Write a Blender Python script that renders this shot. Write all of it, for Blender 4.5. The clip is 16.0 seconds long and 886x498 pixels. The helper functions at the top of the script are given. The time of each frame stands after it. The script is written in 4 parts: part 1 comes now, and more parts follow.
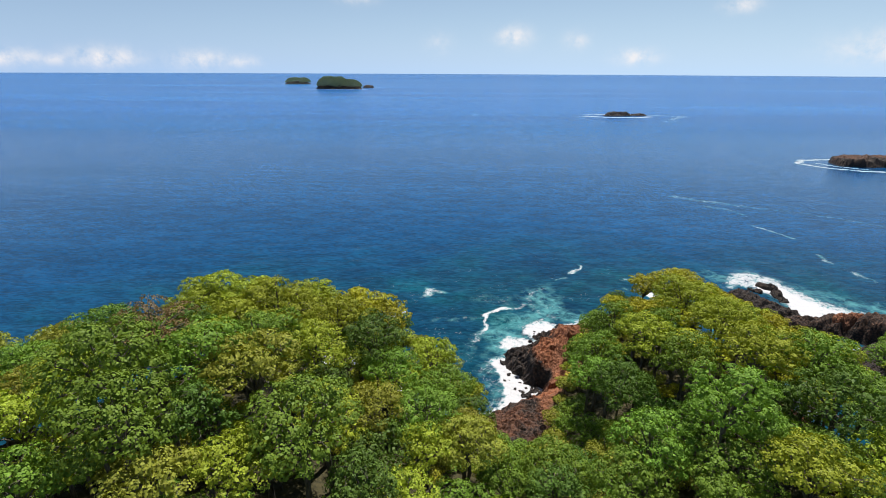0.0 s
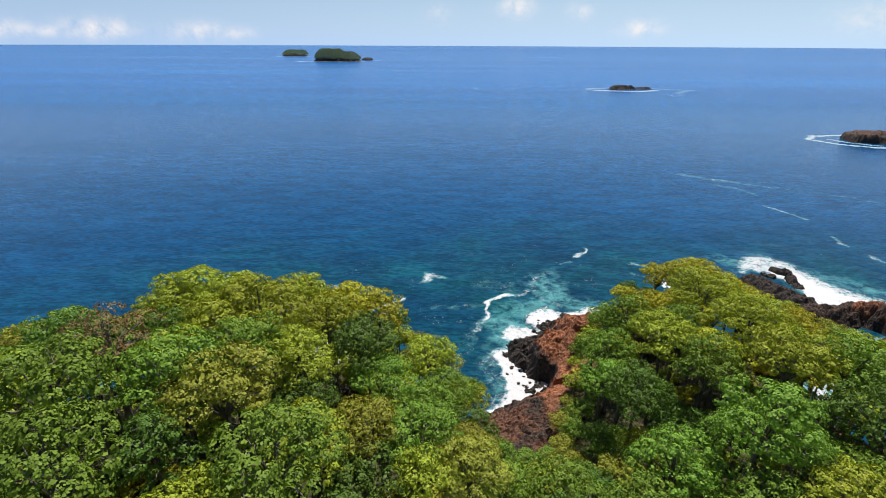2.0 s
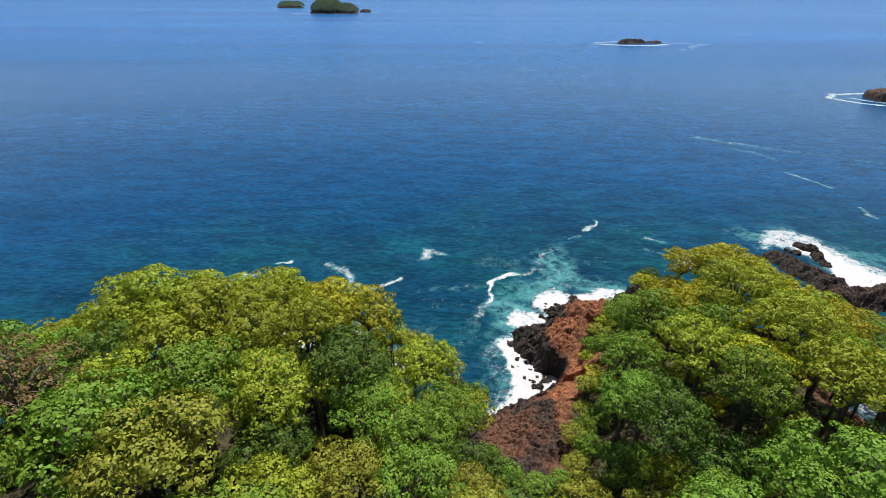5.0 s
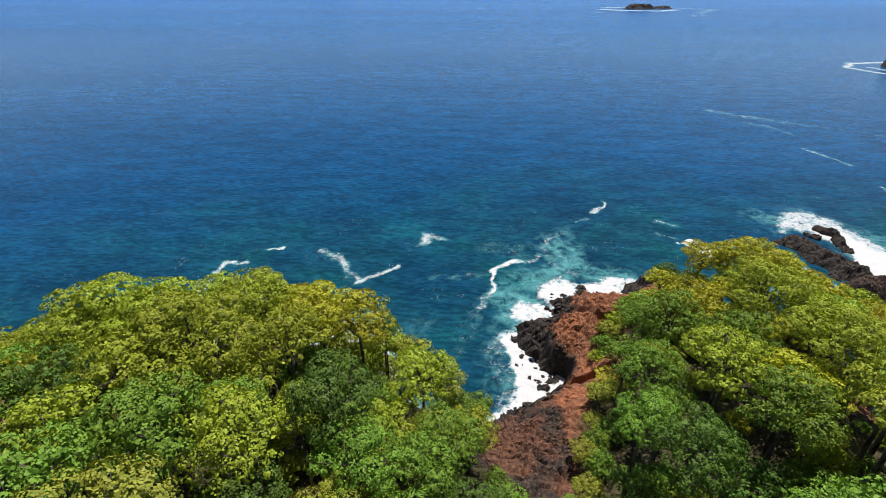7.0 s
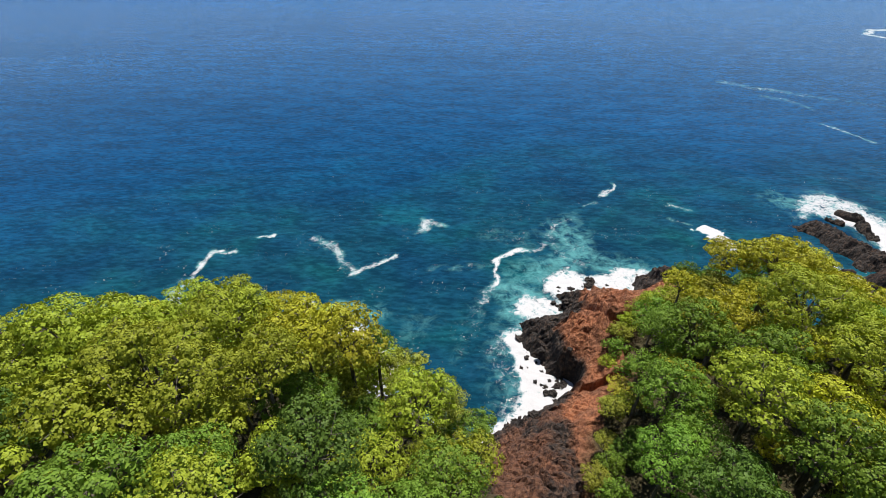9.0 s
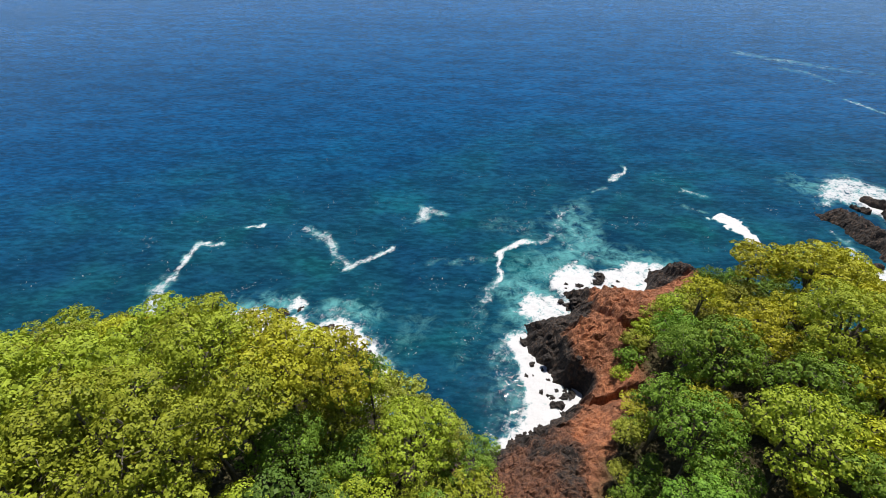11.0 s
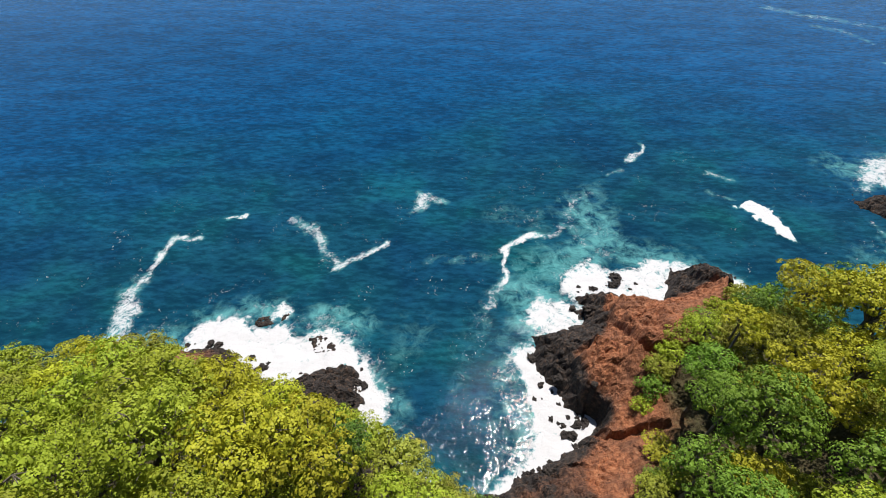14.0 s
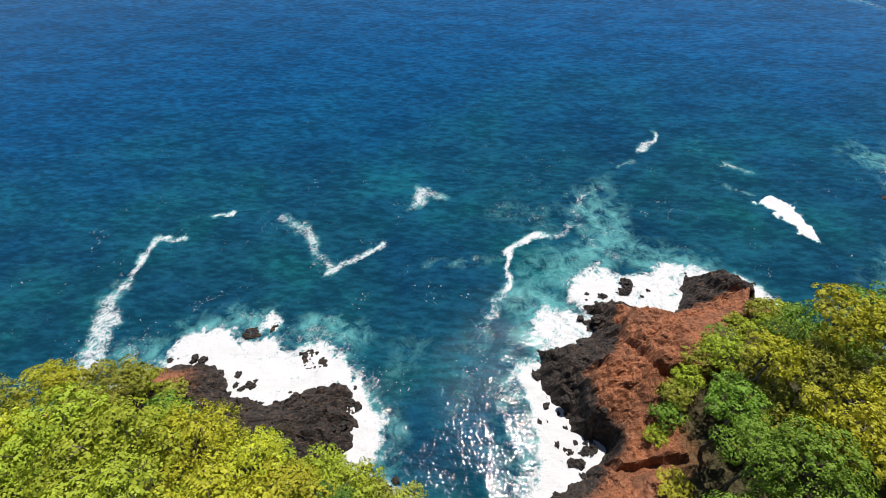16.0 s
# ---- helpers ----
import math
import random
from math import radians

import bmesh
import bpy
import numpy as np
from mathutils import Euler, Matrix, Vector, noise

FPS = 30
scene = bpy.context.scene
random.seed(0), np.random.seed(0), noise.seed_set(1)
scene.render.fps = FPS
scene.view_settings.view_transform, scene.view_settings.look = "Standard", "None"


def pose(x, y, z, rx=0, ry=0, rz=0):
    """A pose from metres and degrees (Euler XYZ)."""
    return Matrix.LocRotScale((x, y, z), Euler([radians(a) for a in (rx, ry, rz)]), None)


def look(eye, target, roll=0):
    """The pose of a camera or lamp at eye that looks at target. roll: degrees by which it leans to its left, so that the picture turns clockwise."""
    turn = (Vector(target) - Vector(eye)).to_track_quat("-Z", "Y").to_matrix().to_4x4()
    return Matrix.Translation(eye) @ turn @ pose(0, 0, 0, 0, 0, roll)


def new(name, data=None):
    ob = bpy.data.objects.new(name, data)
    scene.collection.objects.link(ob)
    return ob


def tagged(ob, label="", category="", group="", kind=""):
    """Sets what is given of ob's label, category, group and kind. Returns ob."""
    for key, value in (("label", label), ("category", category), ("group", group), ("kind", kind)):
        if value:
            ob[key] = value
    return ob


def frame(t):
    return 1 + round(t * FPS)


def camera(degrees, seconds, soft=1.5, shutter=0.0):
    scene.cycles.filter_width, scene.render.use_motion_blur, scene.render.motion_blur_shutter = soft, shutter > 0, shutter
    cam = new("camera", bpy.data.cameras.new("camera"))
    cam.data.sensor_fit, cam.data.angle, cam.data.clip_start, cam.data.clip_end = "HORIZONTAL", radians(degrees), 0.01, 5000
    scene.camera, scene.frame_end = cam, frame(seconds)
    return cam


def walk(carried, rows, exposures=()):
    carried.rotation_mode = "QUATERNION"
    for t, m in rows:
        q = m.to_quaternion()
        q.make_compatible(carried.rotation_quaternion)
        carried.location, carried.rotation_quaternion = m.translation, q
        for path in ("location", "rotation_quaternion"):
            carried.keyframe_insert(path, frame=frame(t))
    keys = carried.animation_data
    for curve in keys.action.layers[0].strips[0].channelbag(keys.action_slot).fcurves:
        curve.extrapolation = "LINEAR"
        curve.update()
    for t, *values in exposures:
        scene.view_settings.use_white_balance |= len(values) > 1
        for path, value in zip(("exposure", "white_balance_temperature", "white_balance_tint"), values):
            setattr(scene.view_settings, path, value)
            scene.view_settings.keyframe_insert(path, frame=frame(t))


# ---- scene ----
cam = camera(84.0, 16.0, 0.75)
PATH = [
    (0, (0.038, 1.626, 54.066), (-0.338, 48.663, 37.113), 0.28),
    (0.5, (0.072, 3.136, 54.033), (-0.311, 49.967, 36.520), 0.28),
    (1, (0.105, 4.654, 54.002), (-0.286, 51.266, 35.914), 0.28),
    (1.5, (0.140, 6.182, 53.971), (-0.262, 52.562, 35.297), 0.27),
    (2, (0.174, 7.721, 53.941), (-0.239, 53.856, 34.670), 0.26),
    (2.5, (0.210, 9.272, 53.913), (-0.218, 55.148, 34.035), 0.25),
    (3, (0.246, 10.835, 53.885), (-0.198, 56.440, 33.392), 0.24),
    (3.5, (0.282, 12.411, 53.859), (-0.179, 57.731, 32.744), 0.22),
    (4, (0.319, 14.000, 53.834), (-0.161, 59.022, 32.091), 0.20),
    (4.5, (0.356, 15.604, 53.810), (-0.144, 60.315, 31.434), 0.18),
    (5, (0.394, 17.221, 53.787), (-0.128, 61.608, 30.776), 0.16),
    (5.5, (0.432, 18.853, 53.766), (-0.113, 62.903, 30.116), 0.13),
    (6, (0.471, 20.499, 53.745), (-0.099, 64.199, 29.456), 0.10),
    (6.5, (0.510, 22.158, 53.725), (-0.086, 65.497, 28.798), 0.07),
    (7, (0.550, 23.831, 53.707), (-0.073, 66.796, 28.141), 0.04),
    (7.5, (0.591, 25.516, 53.690), (-0.061, 68.095, 27.487), 0.00),
    (8, (0.632, 27.214, 53.674), (-0.049, 69.396, 26.837), -0.04),
    (8.5, (0.673, 28.922, 53.659), (-0.038, 70.696, 26.191), -0.08),
    (9, (0.715, 30.641, 53.645), (-0.028, 71.996, 25.552), -0.12),
    (9.5, (0.757, 32.369, 53.632), (-0.018, 73.294, 24.918), -0.17),
    (10, (0.800, 34.104, 53.620), (-0.008, 74.591, 24.291), -0.22),
    (10.5, (0.843, 35.846, 53.610), (0.002, 75.884, 23.672), -0.27),
    (11, (0.887, 37.592, 53.600), (0.012, 77.173, 23.062), -0.33),
    (11.5, (0.932, 39.341, 53.592), (0.022, 78.456, 22.460), -0.39),
    (12, (0.977, 41.091, 53.585), (0.031, 79.732, 21.868), -0.45),
    (12.5, (1.022, 42.840, 53.579), (0.041, 80.999, 21.285), -0.51),
    (13, (1.068, 44.585, 53.574), (0.051, 82.256, 20.713), -0.57),
    (13.5, (1.114, 46.325, 53.570), (0.062, 83.501, 20.151), -0.64),
    (14, (1.161, 48.057, 53.567), (0.073, 84.732, 19.600), -0.71),
    (14.5, (1.209, 49.777, 53.566), (0.084, 85.946, 19.061), -0.78),
    (15, (1.257, 51.484, 53.565), (0.095, 87.141, 18.533), -0.86),
    (15.5, (1.305, 53.175, 53.566), (0.108, 88.316, 18.018), -0.94),
    (16, (1.354, 54.845, 53.568), (0.121, 89.466, 17.514), -1.02),
]
walk(cam, [(t, look(eye, target, roll)) for t, eye, target, roll in PATH])

# ---- light ----
SUN_HIGH, SUN_TURN = 67.0, 20.0          # degrees above the horizon; degrees from straight ahead to the right
world = bpy.data.worlds.new("sky")
scene.world = world
world.use_nodes = True
wn, wl = world.node_tree.nodes, world.node_tree.links
wn.clear()
w_out = wn.new("ShaderNodeOutputWorld")
w_back = wn.new("ShaderNodeBackground")
w_sky = wn.new("ShaderNodeTexSky")
w_sky.sky_type = "NISHITA"
w_sky.sun_disc = False
w_sky.sun_elevation = radians(SUN_HIGH)
w_sky.sun_rotation = radians(SUN_TURN)
w_sky.altitude = 50
w_sky.air_density, w_sky.dust_density, w_sky.ozone_density = 1.0, 0.2, 3.0
w_back.inputs["Strength"].default_value = 0.053
w_coord = wn.new("ShaderNodeTexCoord")


def w_math(op, a, b=None, c=None, clamp=False):
    n = wn.new("ShaderNodeMath")
    n.operation, n.use_clamp = op, clamp
    for i, v in enumerate((a, b, c)):
        if v is None:
            continue
        if isinstance(v, (int, float)):
            n.inputs[i].default_value = v
        else:
            wl.new(v, n.inputs[i])
    return n.outputs[0]


w_sep = wn.new("ShaderNodeSeparateXYZ")
wl.new(w_coord.outputs["Generated"], w_sep.inputs[0])
w_az = w_math("ARCTAN2", w_sep.outputs[0], w_sep.outputs[1])
w_el = w_math("ARCSINE", w_sep.outputs[2])
w_noise = wn.new("ShaderNodeTexNoise")
w_noise.inputs["Scale"].default_value = 38
w_noise.inputs["Detail"].default_value = 6
w_noise.inputs["Roughness"].default_value = 0.62
wl.new(w_coord.outputs["Generated"], w_noise.inputs["Vector"])
w_sum = None
# small fair-weather clouds low over the horizon: bearing, height, half width, half height (degrees), strength
for az, el, wa, we, k in ((-41.5, 1.9, 4.0, 0.7, 1.0), (-37.0, 1.8, 1.2, 0.5, 0.7), (-33.3, 2.0, 2.6, 0.8, 1.1), (-25.2, 1.9, 2.8, 0.8, 0.8),
                          (-21.6, 1.8, 1.8, 0.6, 0.6), (7.0, 4.4, 1.6, 0.9, 1.0), (13.5, 4.0, 1.2, 0.8, 0.6), (19.6, 2.4, 1.8, 0.7, 1.0),
                          (28.2, 6.8, 1.4, 0.6, 0.8), (39.5, 3.0, 3.5, 1.2, 0.8), (-9.5, 8.2, 1.8, 0.7, 0.7), (-1.0, 3.8, 1.3, 0.9, 0.35),
                          (60.0, 4.0, 6.0, 1.6, 0.9), (-62.0, 3.5, 7.0, 1.4, 0.9), (110.0, 5.0, 9.0, 2.0, 0.9), (-120.0, 4.5, 8.0, 1.8, 0.9), (175.0, 5.0, 9.0, 2.0, 0.9)):
    da = w_math("DIVIDE", w_math("SUBTRACT", w_az, radians(az)), radians(wa))
    de = w_math("DIVIDE", w_math("SUBTRACT", w_el, radians(el - 0.9)), radians(we))
    r2 = w_math("ADD", w_math("MULTIPLY", da, da), w_math("MULTIPLY", de, de))
    g = w_math("MULTIPLY", w_math("EXPONENT", w_math("MULTIPLY", r2, -1.0)), k)
    w_sum = g if w_sum is None else w_math("MAXIMUM", w_sum, g)
w_puff = w_math("MULTIPLY", w_sum, w_math("MULTIPLY_ADD", w_noise.outputs["Fac"], 3.2, -1.05, True), clamp=True)
w_mix = wn.new("ShaderNodeMixRGB")
wl.new(w_math("MULTIPLY", w_puff, 0.85), w_mix.inputs["Fac"])
w_haze = wn.new("ShaderNodeMixRGB")
wl.new(w_math("MULTIPLY", w_math("EXPONENT", w_math("MULTIPLY", w_math("ABSOLUTE", w_el), -1 / radians(11))), 0.9), w_haze.inputs["Fac"])
wl.new(w_sky.outputs[0], w_haze.inputs[1])
w_glare = wn.new("ShaderNodeMixRGB")                       # pale sea haze low over the water, brighter towards the sun's bearing
wl.new(w_math("MULTIPLY_ADD", w_math("COSINE", w_math("SUBTRACT", w_az, radians(SUN_TURN + 30))), 1.1, -0.1, True), w_glare.inputs["Fac"])
w_glare.inputs[1].default_value = (6.4, 9.3, 13.9, 1)
w_glare.inputs[2].default_value = (8.4, 11.6, 15.5, 1)
wl.new(w_glare.outputs[0], w_haze.inputs[2])
wl.new(w_haze.outputs[0], w_mix.inputs[1])
w_mix.inputs[2].default_value = (14.5, 13.8, 13.6, 1)
wl.new(w_mix.outputs[0], w_back.inputs["Color"])
wl.new(w_back.outputs[0], w_out.inputs["Surface"])

sun_data = bpy.data.lights.new("sun", "SUN")
sun_data.energy, sun_data.angle, sun_data.color = 5.0, radians(0.55), (1.0, 0.955, 0.88)
sun = new("sun", sun_data)
sun_way = Vector((math.sin(radians(SUN_TURN)) * math.cos(radians(SUN_HIGH)), math.cos(radians(SUN_TURN)) * math.cos(radians(SUN_HIGH)), math.sin(radians(SUN_HIGH))))
sun.matrix_world = look(sun_way * 200, (0, 0, 0))
scene.view_settings.exposure = 0.35


# ---- numbers out of noise ----
def hash2(ix, iy, seed):
    v = np.sin(ix * 127.1 + iy * 311.7 + seed * 74.7) * 43758.5453
    return v - np.floor(v)


def value_noise(x, y, seed=0):
    ix, iy = np.floor(x), np.floor(y)
    fx, fy = x - ix, y - iy
    fx, fy = fx * fx * (3 - 2 * fx), fy * fy * (3 - 2 * fy)
    a, b = hash2(ix, iy, seed), hash2(ix + 1, iy, seed)
    c, d = hash2(ix, iy + 1, seed), hash2(ix + 1, iy + 1, seed)
    return (a * (1 - fx) + b * fx) * (1 - fy) + (c * (1 - fx) + d * fx) * fy


def fbm(x, y, octaves=4, seed=0):
    total, weight, size = 0, 0.5, 0
    for n in range(octaves):
        total, size = total + weight * value_noise(x, y, seed + n), size + weight
        x, y, weight = x * 2.03 + 7.1, y * 2.03 + 3.7, weight * 0.5
    return total / size


def ridged(x, y, octaves=4, seed=0):
    total, weight, size = 0, 0.5, 0
    for n in range(octaves):
        total, size = total + weight * (1 - np.abs(2 * value_noise(x, y, seed + n) - 1)), size + weight
        x, y, weight = x * 2.1 + 5.3, y * 2.1 + 1.9, weight * 0.5
    return total / size


def cells(x, y, seed=0):
    """Distance to the nearest and the second nearest of scattered points, and a number for the nearest."""
    ix, iy = np.floor(x), np.floor(y)
    d1, d2, mark = np.full(x.shape, 9.0), np.full(x.shape, 9.0), np.zeros(x.shape)
    for ox in (-1, 0, 1):
        for oy in (-1, 0, 1):
            cx, cy = ix + ox, iy + oy
            d = np.hypot(cx + hash2(cx, cy, seed) - x, cy + hash2(cx, cy, seed + 5) - y)
            near = d < d1
            d2 = np.where(near, d1, np.minimum(d2, d))
            mark = np.where(near, hash2(cx, cy, seed + 9), mark)
            d1 = np.where(near, d, d1)
    return d1, d2, mark


def smooth(a, b, v):
    v = np.clip((v - a) / (b - a), 0, 1)
    return v * v * (3 - 2 * v)


def line_distance(x, y, points):
    best = np.full(np.shape(x), 1e9)
    for (ax, ay), (bx, by) in zip(points, points[1:]):
        dx, dy = bx - ax, by - ay
        t = np.clip(((x - ax) * dx + (y - ay) * dy) / (dx * dx + dy * dy + 1e-9), 0, 1)
        best = np.minimum(best, np.hypot(x - ax - t * dx, y - ay - t * dy))
    return best


def inside(x, y, points):
    odd = np.zeros(np.shape(x), bool)
    for (ax, ay), (bx, by) in zip(points, points[1:] + points[:1]):
        odd ^= ((ay > y) != (by > y)) & (x < (bx - ax) * (y - ay) / (by - ay + 1e-12) + ax)
    return odd


# ---- plan of the coast ----
COAST_WEST = [(-420, -300), (-420, -60), (-200, 0), (-110, 30), (-80, 50), (-62, 62), (-52, 73), (-45, 80), (-38, 84), (-33, 85.5), (-29.5, 86), (-26.5, 85),
              (-26, 82), (-22.3, 81), (-19.6, 81.2), (-16, 83), (-12.2, 84), (-11, 82), (-10, 79.6), (-10, 76.4), (-10.4, 74.5), (-8, 73.4), (-6.5, 72), (-4.1, 71), (-0.5, 69)]
COAST_EAST = [(3.8, 66.3), (5.5, 68), (7.4, 69.5), (12.3, 71.8), (17, 75.5), (17.3, 76.3), (14.5, 78), (14.5, 80.5), (12.2, 83), (11.9, 88.3), (15.5, 88.9), (18.6, 90.5),
              (19.7, 94), (18.8, 95.6), (22.8, 96.4), (26, 94.5), (29.7, 94.5), (34.8, 100.6), (38.2, 101.2), (40.2, 98), (41.5, 95.5), (47, 92), (53, 90), (59, 87), (62.5, 82), (60.5, 76),
              (58, 70), (60, 62), (66, 60), (70, 68), (73.5, 77), (77, 84), (83, 90), (92, 94), (110, 88), (160, 80), (420, 60), (420, -300)]
COAST = COAST_WEST + COAST_EAST


def inland(x, y):
    """Metres inland of the waterline; minus: out at sea."""
    d = line_distance(x, y, COAST + COAST[:1])
    return np.where(inside(x, y, COAST), d, -d)


OPEN = [(34, 90), (33, 89), (29, 85.2), (27, 81), (22, 79), (20, 74), (19.6, 69.4), (16.8, 65.3), (14.5, 60), (14.5, 54), (11, 51), (8, 51.5), (5.5, 56), (3.5, 62), (2, 68),
        (6, 76), (8, 92), (20, 104), (40, 106), (44, 98), (41, 92)]      # the bare rock between the woods


def open_rock(x, y):
    """1 on the bare rock, 0 in the woods, with a soft edge."""
    d = line_distance(x, y, OPEN + OPEN[:1])
    return smooth(-1.2, 1.2, np.where(inside(x, y, OPEN), d, -d) + 2.5 * (fbm(x * 0.4, y * 0.4, 3, 33) - 0.5))


RUST = [(22.6, 94.2), (21.4, 90), (20.8, 87.2), (19.3, 85.2), (16.3, 83.4), (15.4, 80.8), (15.9, 78), (16.6, 75.7), (17, 73.4), (14, 69.8), (11.8, 66.4), (10.8, 60), (10, 50),
        (24, 50), (26, 70), (34, 80), (41, 89), (40, 92.5), (36.5, 94.2), (32.6, 94.4), (29.6, 93.4)]      # the rusty tops
STEPS = [([(22.4, 91.6), (21.3, 87.2), (21.9, 84.7), (22.8, 81.6), (28, 81), (34, 88), (38, 94), (30, 93), (25, 93)], 1.5),
         ([(15.2, 82.4), (15.5, 80), (15.9, 78.2), (16.7, 75.7), (17.6, 73.4), (23, 73), (24, 80), (21.4, 82.6), (18, 84)], 1.7),
         ([(34.6, 97.6), (35.4, 100), (38, 100.4), (40, 97.6), (39, 94.6), (35.6, 95.2)], 1.2)]       # ledges that stand above the rest


def depth_in(x, y, points):
    """Metres inside an outline; minus: outside."""
    d = line_distance(x, y, points + points[:1])
    return np.where(inside(x, y, points), d, -d)


def red_rock(x, y, d):
    """How far the rock is the rusty kind: the tops of the eastern headland, past the black splash zone."""
    wobble = 2.4 * (fbm(x * 0.5, y * 0.5, 4, 31) - 0.5)
    west_tip = np.exp(-((x + 32) ** 2 + (y - 82.6) ** 2) / 8)
    east = smooth(-0.5, 0.6, depth_in(x, y, RUST) + wobble)
    gully = smooth(74, 68, y) * smooth(0.2, 3, d)                                   # duller in the gully, but for a rusty seam under its eastern bank
    seam = smooth(13.4, 15.0, x + 2.4 * (fbm(x * 0.5, y * 0.5, 2, 79) - 0.5))
    east = east * (1 - gully) + gully * np.maximum(seam, 0.04 + 0.36 * smooth(0.45, 0.7, fbm(x * 0.28, y * 0.28, 4, 75)))
    return np.clip(np.maximum(east * smooth(0.9, 2.4, d + wobble), west_tip * smooth(0.9, 2, d)), 0, 1)


def stones(x, y, size, seed):
    """Rounded stones side by side: 0 in the joints, up to 1 on the larger tops."""
    d1, d2, mark = cells(x / size + 0.4 * fbm(x / size, y / size, 2, seed), y / size, seed)
    return np.sqrt(np.clip((d2 - d1) * 1.6, 0, 1)) * (0.25 + 0.75 * mark)


def land_height(x, y, rough=True):
    d = inland(x, y)
    d = d + 1.5 * (fbm(x * 0.3, y * 0.3, 3, 3) - 0.5) * smooth(30, 8, np.abs(d))
    h = np.interp(d, [-40, -8, -2, 0, 0.9, 3, 7, 14, 25, 45, 90, 200], [-9, -5, -1.6, 0, 1.5, 3.2, 6.0, 8.4, 12, 16.5, 20, 24])
    h = h * (0.82 + 0.36 * fbm(x * 0.06, y * 0.06, 2, 8))
    if rough:
        open_here = open_rock(x, y)
        bare = np.maximum(smooth(20, 11, d), open_here) * smooth(-6, -1, d)
        red = red_rock(x, y, d)
        worn = 1 - 0.7 * red * smooth(3.2, 0.6, depth_in(x, y, OPEN) + 2 * (fbm(x * 0.4, y * 0.4, 2, 35) - 0.5))      # smooth earth under the trees' edge
        for points, rise in STEPS:
            h = h + rise * smooth(-0.25, 0.3, depth_in(x, y, points) + 0.9 * (fbm(x * 0.6, y * 0.6, 3, 37) - 0.5)) * smooth(0.4, 1.4, d)
        h = h + bare * (1.7 * (ridged(x * 0.13, y * 0.13, 4, 21) - 0.62) + 0.8 * (ridged(x * 0.45, y * 0.45, 3, 41) - 0.6)
                        + worn * (0.85 * (stones(x, y, 2.1, 11) - 0.4) + 0.5 * (stones(x, y, 0.95, 17) - 0.4) + 0.24 * (stones(x, y, 0.45, 19) - 0.4)))
        h = h + 0.5 * (fbm(x * 0.25, y * 0.25, 3, 51) - 0.5) * smooth(10, 20, d)
    return h


# ---- materials ----
def material(name):
    m = bpy.data.materials.new(name)
    m.use_nodes = True
    return m, m.node_tree.nodes, m.node_tree.links, m.node_tree.nodes["Principled BSDF"]


def add(nodes, kind, **values):
    n = nodes.new("ShaderNode" + kind)
    for key, value in values.items():
        if key in n.inputs:
            n.inputs[key].default_value = value
    return n


def ramp(nodes, links, source, stops):
    n = nodes.new("ShaderNodeValToRGB")
    els = n.color_ramp.elements
    while len(els) < len(stops):
        els.new(0.5)
    for e, (at, c) in zip(els, stops):
        e.position, e.color = at, (*c, 1)
    links.new(source, n.inputs[0])
    return n.outputs[0]


def mathn(nodes, links, op, a, b=None, c=None, clamp=False):
    n = nodes.new("ShaderNodeMath")
    n.operation, n.use_clamp = op, clamp
    for i, v in enumerate((a, b, c)):
        if v is None:
            continue
        if isinstance(v, (int, float)):
            n.inputs[i].default_value = v
        else:
            links.new(v, n.inputs[i])
    return n.outputs[0]


def mix(nodes, links, fac, a, b, kind="MIX"):
    n = nodes.new("ShaderNodeMixRGB")
    n.blend_type = kind
    for i, v in enumerate((fac, a, b)):
        if isinstance(v, (int, float)):
            n.inputs[i].default_value = v
        elif isinstance(v, tuple):
            n.inputs[i].default_value = (*v, 1)
        else:
            links.new(v, n.inputs[i])
    return n.outputs[0]


def position(nodes, links, scale=(1, 1, 1)):
    g = nodes.new("ShaderNodeNewGeometry")
    m = nodes.new("ShaderNodeMapping")
    m.inputs["Scale"].default_value = scale
    links.new(g.outputs["Position"], m.inputs["Vector"])
    return m.outputs[0]


